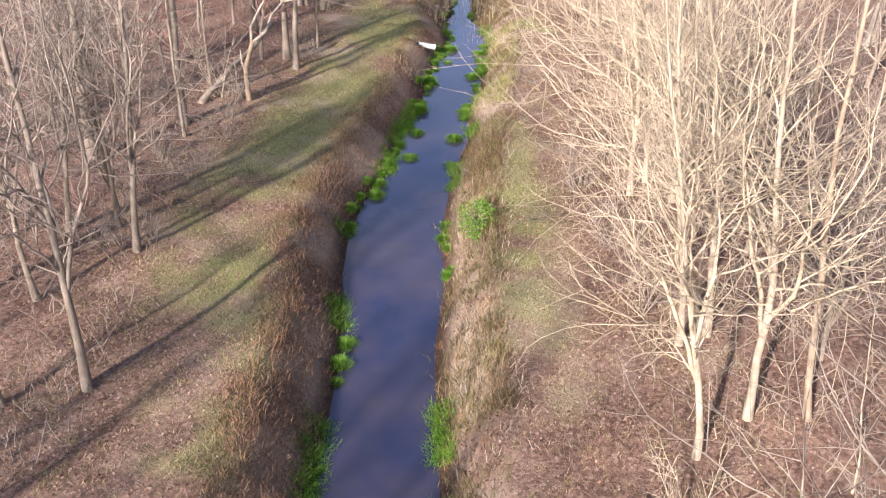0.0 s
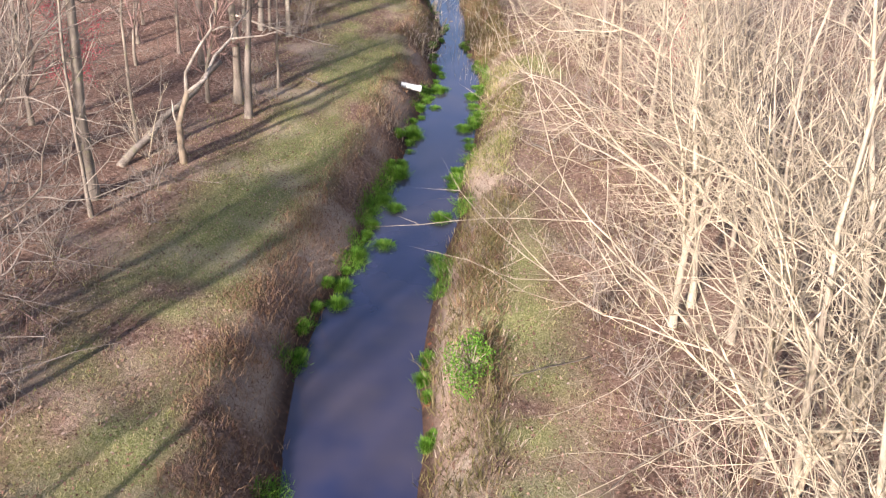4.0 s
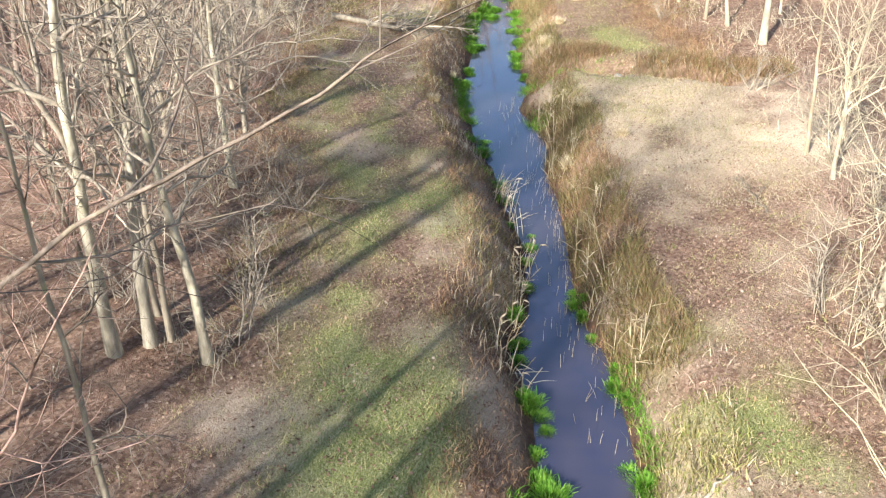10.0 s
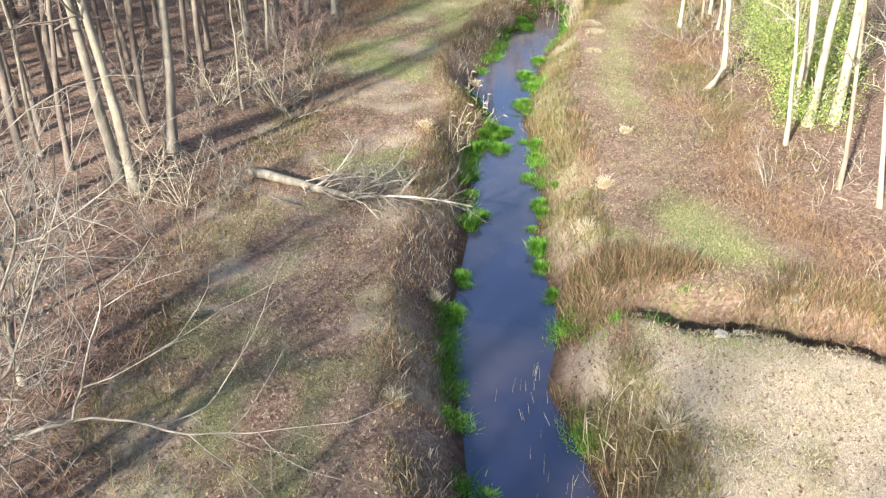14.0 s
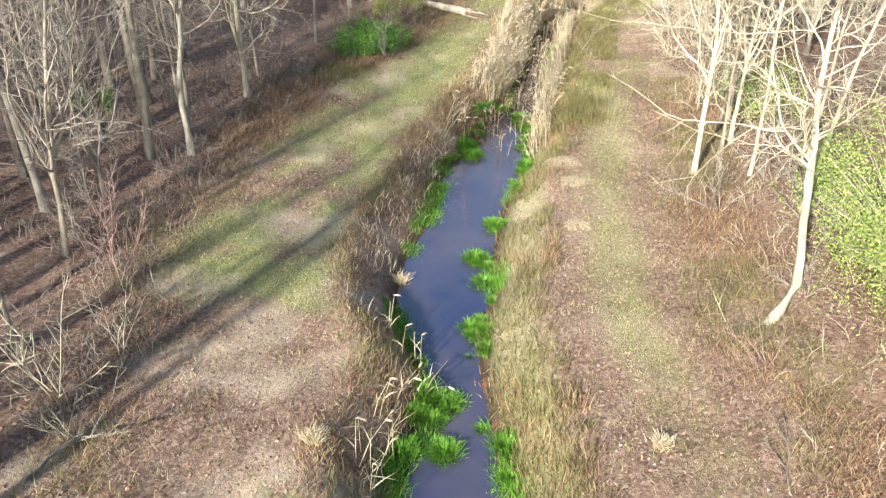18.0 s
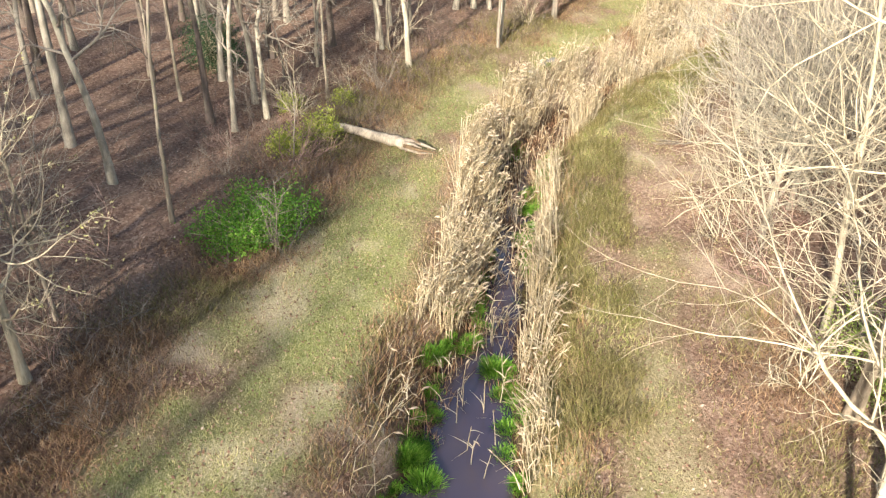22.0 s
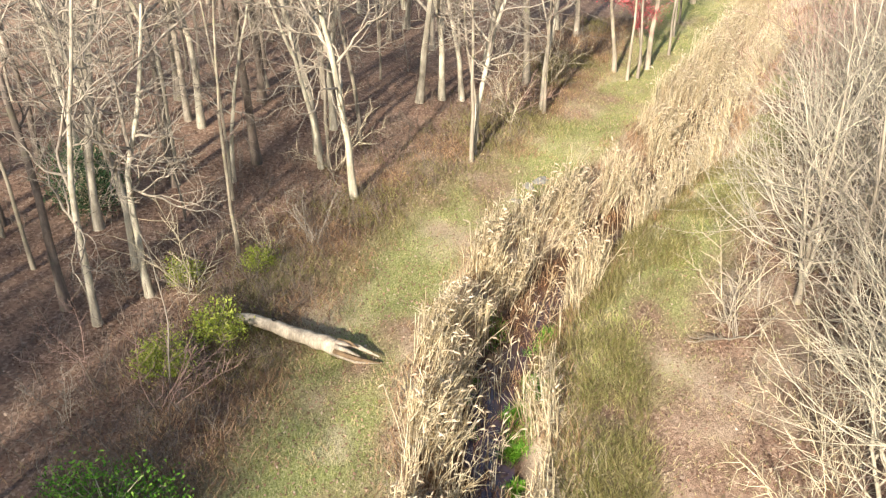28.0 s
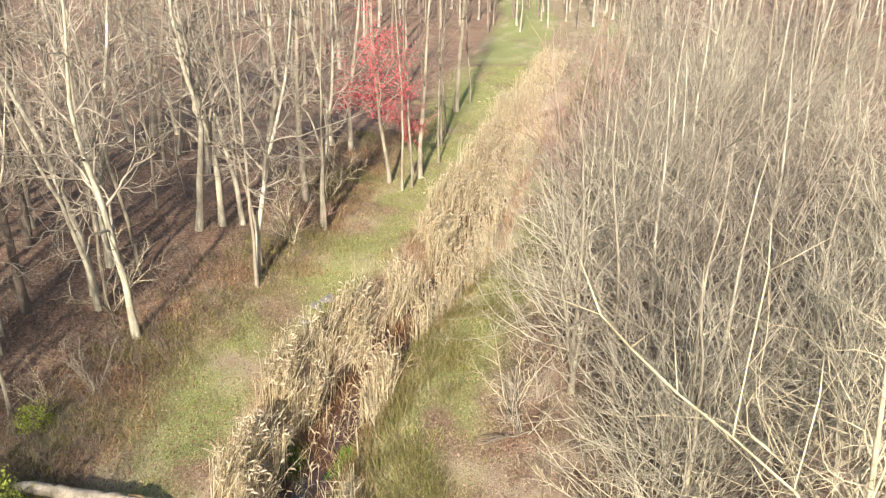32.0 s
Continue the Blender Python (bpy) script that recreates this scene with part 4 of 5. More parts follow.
def reed_bed():
    r = np.random.default_rng(31)
    stems, heads, leaves = Heap(), Heap(), Heap()

    def stand(x, y, height, plume=0.5, way=0.8, wide=1.0, slack=1.0):
        n = len(x)
        z = np.maximum(ground_z(x, y), -0.1)
        h = height * r.uniform(0.75, 1.12, n)
        bunch = vnoise(x, y, 0.7, 93) * 2.8 - 1.4                     # neighbours lie the same way
        a = way + bunch + r.normal(0, 0.6, n)
        flat = vnoise(x, y, 1.1, 94)
        lean = h * np.abs(r.normal(0.1 + 0.55 * flat ** 2, 0.22, n)) * slack
        h = h * (1 - 0.35 * flat ** 2)
        top = np.stack([x + np.cos(a) * lean, y + np.sin(a) * lean, z + h], 1)
        low = np.stack([x, y, z - 0.05], 1)
        mid = (low + top) / 2 + np.stack([-np.cos(a), -np.sin(a), 0.6 + 0 * a], 1) * (lean * 0.12)[:, None]
        ring = np.stack([np.array((math.cos(q), math.sin(q), 0)) for q in (0, 2.1, 4.2)])
        v = np.concatenate([low[:, None] + ring * 0.010 * wide, mid[:, None] + ring * 0.009 * wide, top[:, None] + ring * 0.006 * wide], 1)
        i = np.arange(n)[:, None] * 9
        q = np.concatenate([i + np.array([[s, (s + 1) % 3, (s + 1) % 3 + 3, s + 3]]) + 3 * b for b in (0, 1) for s in range(3)])
        stems.add(v.reshape(-1, 3), q)
        for _ in range(3 if wide == 1 else 0):
            t = r.uniform(0.15, 0.9, n)[:, None]
            p = low * (1 - t) + top * t
            leaves.add(*blades(p[:, 0], p[:, 1], p[:, 2], r.uniform(0.02, 0.25, n), np.full(n, 0.021 * wide), r.uniform(0.15, 0.5, n) * wide, r, 0.5, 2))
        some = r.random(n) < plume
        tp, aa = top[some], a[some] + r.normal(0, 0.5, some.sum())
        m = len(tp)
        if not m:
            return
        out = np.stack([np.cos(aa), np.sin(aa), r.normal(0.05, 0.4, m)], 1)
        out /= np.linalg.norm(out, axis=1, keepdims=True)
        size = r.uniform(0.10, 0.2, m)[:, None]
        side = np.cross(out, (0, 0, 1.0))
        side /= np.linalg.norm(side, axis=1, keepdims=True)
        up = np.cross(side, out)
        v = [tp - out * 0.03]
        for t, w in ((0.3, 0.14), (0.65, 0.11)):
            for q in range(4):
                v.append(tp + out * size * t + (side * math.cos(q * 1.57) + up * math.sin(q * 1.57)) * size * w * r.uniform(0.7, 1.25, (m, 1)))
        v.append(tp + out * size - np.array((0, 0, 0.05)))
        i = np.arange(m)[:, None] * 10
        quads = np.concatenate([i + np.array([[1 + s, 1 + (s + 1) % 4, 5 + (s + 1) % 4, 5 + s]]) for s in range(4)])
        tris = np.concatenate([i + np.array([[0, 1 + (s + 1) % 4, 1 + s]]) for s in range(4)] + [i + np.array([[9, 5 + s, 5 + (s + 1) % 4]]) for s in range(4)])
        heads.add(np.stack(v, 1).reshape(-1, 3), quads, tris)

    def clumped(n, ys, offsets, side, height, plume, gaps):
        x, y = along(n, ys, offsets, r, side)
        keep = vnoise(x, y, 1.5, 97) * 0.55 + vnoise(x, y, 0.4, 98) * 0.45 > gaps
        x, y = x[keep], y[keep]
        stand(x, y, height * (0.8 + 0.4 * vnoise(x, y, 1.5, 99)), plume, 0.3 if side < 0 else 1.5)

    clumped(400, (79.8, 83), (0.25, 1.05), -1, 1.0, 0.3, 0.44)
    clumped(1500, (82.5, 92), (0.15, 1.15), -1, 1.2, 0.4, 0.49)
    clumped(130, (75.5, 79.5), (0.25, 0.8), 1, 0.95, 0.4, 0.42)
    clumped(640, (79.5, 92), (0.25, 0.85), 1, 1.1, 0.25, 0.46)
    clumped(3300, (90, 114), (0.05, 1.2), -1, 1.25, 0.4, 0.485)
    clumped(1900, (90, 114), (0.1, 0.8), 1, 1.2, 0.4, 0.47)
    y = r.uniform(96, 114, 420)
    stand(left_edge(y) + r.random(420) * (right_edge(y) - left_edge(y)), y, 1.1, 0.6)
    clumped(1100, (113, 126), (-0.9, 1.1), -1, 1.3, 0.4, 0.4)
    clumped(90, (38.5, 51.5), (0.1, 0.9), 1, 0.7, 0.0, 0.4)
    clumped(60, (38, 47), (0.0, 0.5), -1, 0.9, 0.2, 0.35)
    clumped(24, (62, 66.5), (0.2, 0.8), -1, 1.0, 0.8, 0.3)
    clumped(36, (74, 79), (0.35, 1.0), -1, 0.75, 0.5, 0.4)
    y = r.uniform(37, 53, 150)
    stand(left_edge(y) + (0.25 + 0.75 * np.sqrt(r.random(150))) * (right_edge(y) - left_edge(y)), y, 0.42, 0.0, 1.2, 0.4, 0.6)
    y = r.uniform(76, 92, 120)
    stand(left_edge(y) + r.random(120) * (right_edge(y) - left_edge(y)), y, 0.75, 0.8)
    stuff("reed_stems", stems, STRAW, "dense dry straw-coloured reed stems standing in the stream", "reeds")
    stuff("reed_leaves", leaves, STRAW, "dry papery reed leaves on the reed stems", "reeds")
    stuff("reed_plumes", heads, PLUME, "fluffy beige seed plumes on the dry reeds", "reeds")


reed_bed()


def grasses():
    r = np.random.default_rng(51)
    dry, olive, weeds, field, green, leaf = (Heap() for _ in range(6))
    x, y = along(4600, (2, 100), (0.35, 1.6), r, -1)
    tufts(weeds, x, y, 8, 0.15, 0.22, 0.013, 0.9, r, vnoise(x, y, 1.1, 61) > 0.22)
    x, y = along(1700, (38, 84), (0.3, 1.3), r, -1)
    tufts(olive, x, y, 7, 0.12, 0.26, 0.014, 0.9, r, vnoise(x, y, 1.2, 57) > 0.45)
    x, y = along(900, (30, 84), (0.3, 1.2), r, -1)
    tufts(dry, x, y, 6, 0.12, 0.32, 0.016, 0.8, r, vnoise(x, y, 1.5, 62) > 0.5)
    x, y = along(5600, (2, 100), (0.2, 1.5), r, 1)
    tufts(olive, x, y, 7, 0.12, 0.30, 0.016, 0.9, r, vnoise(x, y, 1.3, 63) > 0.42)
    x, y = along(1300, (2, 100), (0.2, 1.9), r, 1)
    tufts(dry, x, y, 6, 0.11, 0.3, 0.014, 0.9, r, (vnoise(x, y, 1.0, 64) > 0.5) & ((y < 55) | (y > 79)))
    x, y = along(3400, (2, 80), (0.25, 1.6), r, 1)
    tufts(weeds, x, y, 7, 0.12, 0.28, 0.015, 0.9, r, (vnoise(x, y, 1.2, 69) > 0.52) & ((y < 27) | (y > 37)))
    x, y = along(900, (27, 37.5), (0.2, 1.5), r, 1)
    tufts(field, x, y, 8, 0.12, 0.24, 0.014, 1.0, r, vnoise(x, y, 1.0, 58) > 0.35)
    # brown growth under the reeds
    for side, n in ((-1, 2600), (1, 1700)):
        x, y = along(n, (77, 114), (-0.25, 1.15), r, side)
        tufts(weeds, x, y, 6, 0.12, 0.42, 0.015, 0.8, r, vnoise(x, y, 0.8, 56 + side) > 0.42)
    # long grass along the edges of the wood
    for side, ys, amount in ((-1, (74, 112), 7000), (1, (54.5, 80), 2600), (-1, (40, 74), 1500)):
        y = r.uniform(ys[0], ys[1], amount)
        wide = left_wood(y) if side < 0 else right_wood(y)
        d = (wide + np.where(y > 82, 0.8, 0.45) + r.normal(0, 1, amount) * np.where(y > 82, 0.85, 0.6)) / squeeze(y)
        x = left_edge(y) - d if side < 0 else right_edge(y) + d
        n = vnoise(x, y, 1.6, 65)
        tufts(weeds, x, y, 8, 0.16, 0.24, 0.013, 1.3, r, n > 0.5)
        tufts(olive, x, y, 8, 0.16, 0.28, 0.013, 1.2, r, (n < 0.55) & (r.random(amount) < 0.7))
    x, y = along(1300, (38.5, 52.5), (0.2, 1.5), r, 1)
    tufts(olive, x, y, 8, 0.13, 0.30, 0.013, 1.2, r, vnoise(x, y, 0.9, 66) > 0.45)
    tufts(weeds, x, y, 6, 0.13, 0.30, 0.013, 0.9, r, vnoise(x, y, 0.7, 68) > 0.5)
    x, y = along(1700, (2, 26), (0.3, 1.9), r, -1)
    tufts(weeds, x, y, 7, 0.12, 0.2, 0.014, 1.0, r, vnoise(x, y, 1.0, 60) > 0.4)
    x, y = along(2900, (76, 97), (0.75, 2.5), r, 1)
    tufts(olive, x, y, 10, 0.14, 0.36, 0.010, 1.1, r, vnoise(x, y, 0.8, 67) > 0.36)
    tufts(field, x, y, 7, 0.16, 0.24, 0.010, 1.2, r, vnoise(x, y, 0.9, 55) > 0.5)
    for side, n in ((-1, 56000), (1, 46000)):
        x, y = along(n, (2, 125), (1.0, 6.0), r, side)
        g = grass_mask(x, y, side_of(x, y))
        tufts(field, x, y, 4, 0.07, 0.14, 0.0125, 1.1, r, r.random(n) < 0.4 + 0.6 * g, 1)
    x, y = along(4600, (44, 53.3), (0.9, 6.0), r, 1)
    tufts(dry, x, y, 6, 0.10, 0.10, 0.012, 1.8, r, None, 2)
    y = r.uniform(54.0, 55.4, 1300)
    x = r.uniform(-0.4, 7.5, 1300)
    thick = vnoise(x, y, 1.0, 59) > 0.33
    x, y = x[thick], y[thick]
    y += np.interp(x, DX, DY) - 54.0
    tufts(olive, x[::2], y[::2] + 0.3, 8, 0.11, 0.42, 0.014, 0.8, r)
    tufts(weeds, x, y + 0.25, 8, 0.12, 0.42, 0.014, 0.8, r)
    tufts(dry, x[::7], y[::7] + 0.5, 6, 0.10, 0.4, 0.013, 0.8, r)
    # short dead grass matted into the litter
    x, y = along(15000, (2, 108), (1.2, 7.5), r, 1)
    tufts(dry, x, y, 3, 0.08, 0.08, 0.009, 2.0, r, vnoise(x, y, 1.8, 54) > 0.4, 1)
    # fresh green along the water, in patches
    for side in (-1, 1):
        x, y = along(9000, (2, 92), (-0.04, 0.42), r, side)
        n = vnoise(x, y, 1.6, 71 + side) * 0.65 + vnoise(x, y, 0.5, 75 + side) * 0.35
        rich = np.interp(y, [0, 14, 24, 34, 40, 60, 78, 83, 92], [0.66, 0.64, 0.5, 0.46, 0.58, 0.56, 0.5, 0.6, 0.66] if side < 0 else [0.66, 0.66, 0.64, 0.56, 0.57, 0.57, 0.55, 0.6, 0.66])
        tufts(green, x, y, 9, 0.07, 0.19, 0.013, 1.0, r, n > rich, 2, 0.5)
    # the ditch's mouth
    x, y = r.uniform(-0.3, 2.4, 260), r.normal(53.9, 0.45, 260)
    tufts(green, x, y, 8, 0.07, 0.2, 0.012, 0.9, r, vnoise(x, y, 0.7, 53) > 0.45, 2, 0.5)
    # fallen leaves on open ground and in the wood
    n = 270000
    y = r.uniform(0, 112, n)
    x = centre(y) + r.normal(0, 7.5, n)
    s = side_of(x, y)
    keep = (np.abs(s) > 0.5) & (r.random(n) < 0.35 + 0.65 * vnoise(x, y, 1.2, 81))
    x, y = x[keep], y[keep]
    n = len(x)
    z = ground_z(x, y) + r.uniform(0.004, 0.03, n)
    a, size = r.uniform(0, 2 * math.pi, n), r.uniform(0.018, 0.038, n)
    d1 = np.stack([np.cos(a), np.sin(a), r.normal(0, 0.35, n)], 1) * size[:, None]
    d2 = np.stack([-np.sin(a), np.cos(a), r.normal(0, 0.35, n)], 1) * (size * 0.62)[:, None]
    c = np.stack([x, y, z], 1)
    v = np.stack([c - d1, c + d2, c + d1, c - d2], 1).reshape(-1, 3)
    i = np.arange(n)[:, None] * 4
    leaf.add(v, None, np.concatenate([i + np.array([[0, 3, 1]]), i + np.array([[2, 1, 3]])]))
    stuff("weeds", weeds, BRAMBLE, "brown dead weeds on the stream's bank", "weeds")
    stuff("dry_grass", dry, DRY, "tufts of tall dry tan grass on the banks", "grass")
    stuff("bank_grass", olive, OLIVE, "olive-yellow matted grass on the bank", "grass")
    stuff("field_grass", field, FIELD, "short mixed green and straw grass of the open strip", "grass")
    stuff("water_grass", green, GREEN, "bright green fresh grass at the water's edge", "grass")
    stuff("leaf_litter", leaf, LITTER, "fallen brown and tan leaves scattered over the ground", "leaves")


grasses()


# ---------------------------------------------------------------- single things along the stream
def tussock_mesh(seed, count, height):
    r = np.random.default_rng(seed)
    a, d = r.uniform(0, 2 * math.pi, count), np.sqrt(r.random(count)) * r.uniform(0.12, 0.27, count)
    h = height * r.uniform(0.65, 1.1, count) * (1.2 - d * 1.8)
    lean = h * (0.12 + d * 2.1) * r.uniform(0.5, 1.3, count)
    hp = Heap()
    # blades arch outwards from the middle
    root = np.stack([np.cos(a) * d, np.sin(a) * d, 0 * d - 0.05], 1)
    out = np.stack([np.cos(a + r.normal(0, 0.5, count)), np.sin(a + r.normal(0, 0.5, count)), 0 * a], 1)
    flat = np.stack([-out[:, 1], out[:, 0], 0 * a], 1) * 0.0045
    rows = []
    for t in (0.0, 0.45, 0.8, 1.0):
        p = root + out * (lean * t * t)[:, None] + np.array((0, 0, 1.0)) * (h * (1.25 * t - 0.45 * t * t))[:, None]
        rows += [p] if t == 1.0 else [p - flat, p + flat]
    v = np.stack(rows, 1)
    i = np.arange(count)[:, None] * 7
    hp.add(v.reshape(-1, 3), np.concatenate([i + np.array([[0, 1, 3, 2]]), i + np.array([[2, 3, 5, 4]])]), i + np.array([[4, 5, 6]]))
    return hp.mesh("grass_tussock", GREEN)


TUSSOCKS = [tussock_mesh(600 + n, 620, h) for n, h in enumerate((0.19, 0.24, 0.16, 0.27))]
SPOT_LIST = [(-1.29, 25.0), (-1.24, 26.95), (-0.61, 34.37), (-0.54, 35.99), (-1.64, 29.4), (0.44, 32.63), (-2.02, 49.83), (-2.07, 48.98), (-1.98, 64.53), (-2.07, 63.4), (-1.96, 64.8),
             (-1.32, 69.92), (-1.36, 76.6), (-1.21, 76.03), (0.34, 76.6), (0.4, 79.02), (0.84, 39.06), (-2.3, 64.2), (-2.45, 63.6), (-2.5, 64.9), (-1.15, 68.9), (0.75, 33.4), (0.62, 31.8), (0.7, 34.6)]
SPOT_LIST += [(0.06, 81.62), (0.12, 81.03), (0.23, 80.55), (-0.2, 79.77), (0.43, 79.11), (0.71, 83.46), (0.29, 82.89), (-0.98, 79.28), (-0.5, 79.94), (2.9, 87.45), (2.21, 85.87), (1.79, 84.22), (0.55, 83.73),
              (3.0, 87.05), (-2.7, 65.74), (-2.1, 64.69), (-2.13, 63.34), (-2.84, 63.34), (-2.81, 61.47), (-2.87, 60.2), (-2.52, 59.21), (-0.91, 59.93), (-1.25, 61.48), (-0.97, 63.34), (-1.19, 66.23), (-0.73, 71.54)]
SPOT_LIST += [(-1.33, 69.92), (-1.51, 76.51), (0.45, 77.28), (-0.01, 79.98), (-2.67, 64.36), (-2.78, 58.73), (-1.03, 59.78), (-0.98, 57.57), (-1.13, 66.74), (-0.9, 38.1), (-0.72, 36.28), (0.65, 35.51), (0.88, 33.97),
              (-1.39, 29.01), (-1.61, 27.37), (-1.75, 25.95), (-1.88, 24.37), (-2.08, 23.02), (0.38, 28.86), (0.06, 26.53), (0.06, 24.48), (-1.26, 31.83), (-0.46, 80.64), (-0.68, 79.59), (0.83, 77.39), (0.34, 75.06), (0.01, 73.33), (-0.94, 77.7)]
LARGER = len(SPOT_LIST)
tus_rng = np.random.default_rng(23)
ZONES = [(-1, 20, 38, 30), (1, 28, 39, 12), (-1, 39, 45, 9), (1, 40, 43, 5), (-1, 54, 58, 4), (-1, 60, 66, 12), (1, 54.5, 61, 7), (1, 61, 72, 12), (-1, 74.5, 78, 8), (-1, 78, 82, 4), (1, 74, 79, 8), (1, 84, 88, 4), (1, 17, 21, 6), (-1, 8, 16, 4)]
for side, y0, y1, count in ZONES:
    for _ in range(count):
        y = tus_rng.uniform(y0, y1)
        edge = left_edge(y) if side < 0 else right_edge(y)
        SPOT_LIST.append((float(edge) + side * tus_rng.normal(0.16, 0.13), y))
for n, (x, y) in enumerate(SPOT_LIST):
    ob = new("grass_tussock", TUSSOCKS[n % 4])
    ob.matrix_basis = pose(x, y, max(gz(x, y), -0.03), 0, 0, n * 77 % 360) @ Matrix.Scale(float(tus_rng.uniform(0.85, 1.5) if n < LARGER else tus_rng.uniform(0.55, 1.1)), 4)
    tagged(ob, "lush bright green grass tussock at the water's edge", "grass tussock", "green tussocks along the stream")


def straw_tuft(x, y, size):
    r = np.random.default_rng(int(x * 97 + y * 31) % 9999)
    n = 260
    h = 0.62 * size * r.uniform(0.5, 1.1, n)
    hp = Heap()
    hp.add(*blades(r.normal(0, 0.07, n), r.normal(0, 0.07, n), np.full(n, -0.03), h, np.full(n, 0.014), h * r.uniform(0.3, 1.0, n), r, 0.5, 3))
    ob = new("straw_tuft", hp.mesh("straw_tuft", STRAW))
    ob.matrix_basis = pose(x, y, gz(x, y))
    tagged(ob, "pale dry straw tuft on the open strip", "dry grass tuft", "straw tufts")


for x, y, size in ((-4.22, 62.65, 0.5), (0.55, 59.1, 0.6), (-3.56, 50.97, 0.45), (1.75, 48.0, 0.45), (-0.05, 57.0, 0.6), (-3.3, 55.0, 0.35), (1.4, 62.5, 0.4), (-3.1, 69.0, 0.5), (0.3, 47.2, 0.7), (0.9, 50.6, 0.6)):
    straw_tuft(x, y, size)


def straw_mat(x, y, size):
    """Matted dead grass, combed to one side in a low heap."""
    r = np.random.default_rng(int(x * 53 + y * 17) % 9999)
    n = 420
    a, d = r.uniform(0, 2 * math.pi, n), np.sqrt(r.random(n)) * 0.3 * size
    px, py = np.cos(a) * d * 1.3, np.sin(a) * d
    root = np.stack([px, py, 0.12 * size * (1 - (d / (0.3 * size)) ** 2) - 0.03], 1)
    way = r.normal(-1.2, 0.5, n)
    out = np.stack([np.cos(way), np.sin(way), 0 * way], 1) * (r.uniform(0.12, 0.32, n) * size)[:, None]
    flat = np.stack([-np.sin(way), np.cos(way), 0 * way], 1) * 0.005
    up = np.array((0, 0, 1.0)) * r.uniform(0.03, 0.1, n)[:, None] * size
    v = np.stack([root - flat, root + flat, root + out * 0.5 + up - flat, root + out * 0.5 + up + flat, root + out], 1)
    i = np.arange(n)[:, None] * 5
    hp = Heap()
    hp.add(v.reshape(-1, 3), i + np.array([[0, 1, 3, 2]]), i + np.array([[2, 3, 4]]))
    ob = new("straw_mat", hp.mesh("straw_mat", STRAW))
    ob.matrix_basis = pose(x, y, gz(x, y))
    tagged(ob, "low mat of pale dead grass beside the lane", "dry grass tuft", "straw tufts")


for x, y, size in ((1.1, 73.5, 1.1), (1.2, 72.2, 1.0), (0.98, 69.9, 0.8), (0.06, 71.3, 0.6)):
    straw_mat(x, y, size)

PLASTIC, pt, pb = material("white_plastic", 0.45, 0.4)
grime = ramp(pt, noise_node(pt, 9, 5, 0.65, pt.nodes.new("ShaderNodeTexCoord").outputs["Object"]).outputs[0], [(0.35, (0.42, 0.40, 0.30)), (0.6, (0.80, 0.80, 0.76))])
pt.links.new(grime.outputs[0], pb.inputs["Base Color"])
# near-black that stands for the shade inside hollows
DARK, dt, db = material("hollow_shade", 0.9, 0.1)
db.inputs["Base Color"].default_value = (0.03, 0.027, 0.022, 1)


def drain_pipe():
    start, end = Vector((-1.85, 34.81, 0.635)), Vector((-1.15, 34.94, 0.47))
    ob = empty("drain_pipe", Matrix.Translation(start), "white corrugated plastic drain pipe that juts from the bank", "pipe")
    h = Heap()
    n = 64
    f = np.linspace(0, 1, n)
    pts = np.outer(f, np.array(end - start))
    tube(h, pts, 0.10 + 0.010 * np.sin(f * 2 * math.pi * 15), 20)
    part("shell", h.mesh("shell", PLASTIC, True), ob)
    h = Heap()
    # a closed plug; the bore's shade is its colour
    tube(h, pts[::9], np.full(len(pts[::9]), 0.085), 20, True)
    part("bore", h.mesh("bore", DARK, True), ob, "dark inside of the pipe")
    h = Heap()
    axis = np.array((end - start).normalized())
    tip = np.array(end - start)
    tube(h, np.stack([tip - axis * 0.09, tip - axis * 0.08, tip + axis * 0.0, tip + axis * 0.012]), (0.09, 0.116, 0.116, 0.088), 20)
    part("collar", h.mesh("collar", PLASTIC, True), ob, "plain white collar at the pipe's mouth")


drain_pipe()

WEATHERED = bark("weathered_wood", (0.17, 0.14, 0.11), (0.52, 0.455, 0.37))
LOG_WOOD = bark("log_wood", (0.10, 0.074, 0.058), (0.45, 0.385, 0.31))
ROTTEN = bark("rotten_wood", (0.06, 0.04, 0.028), (0.24, 0.165, 0.10))


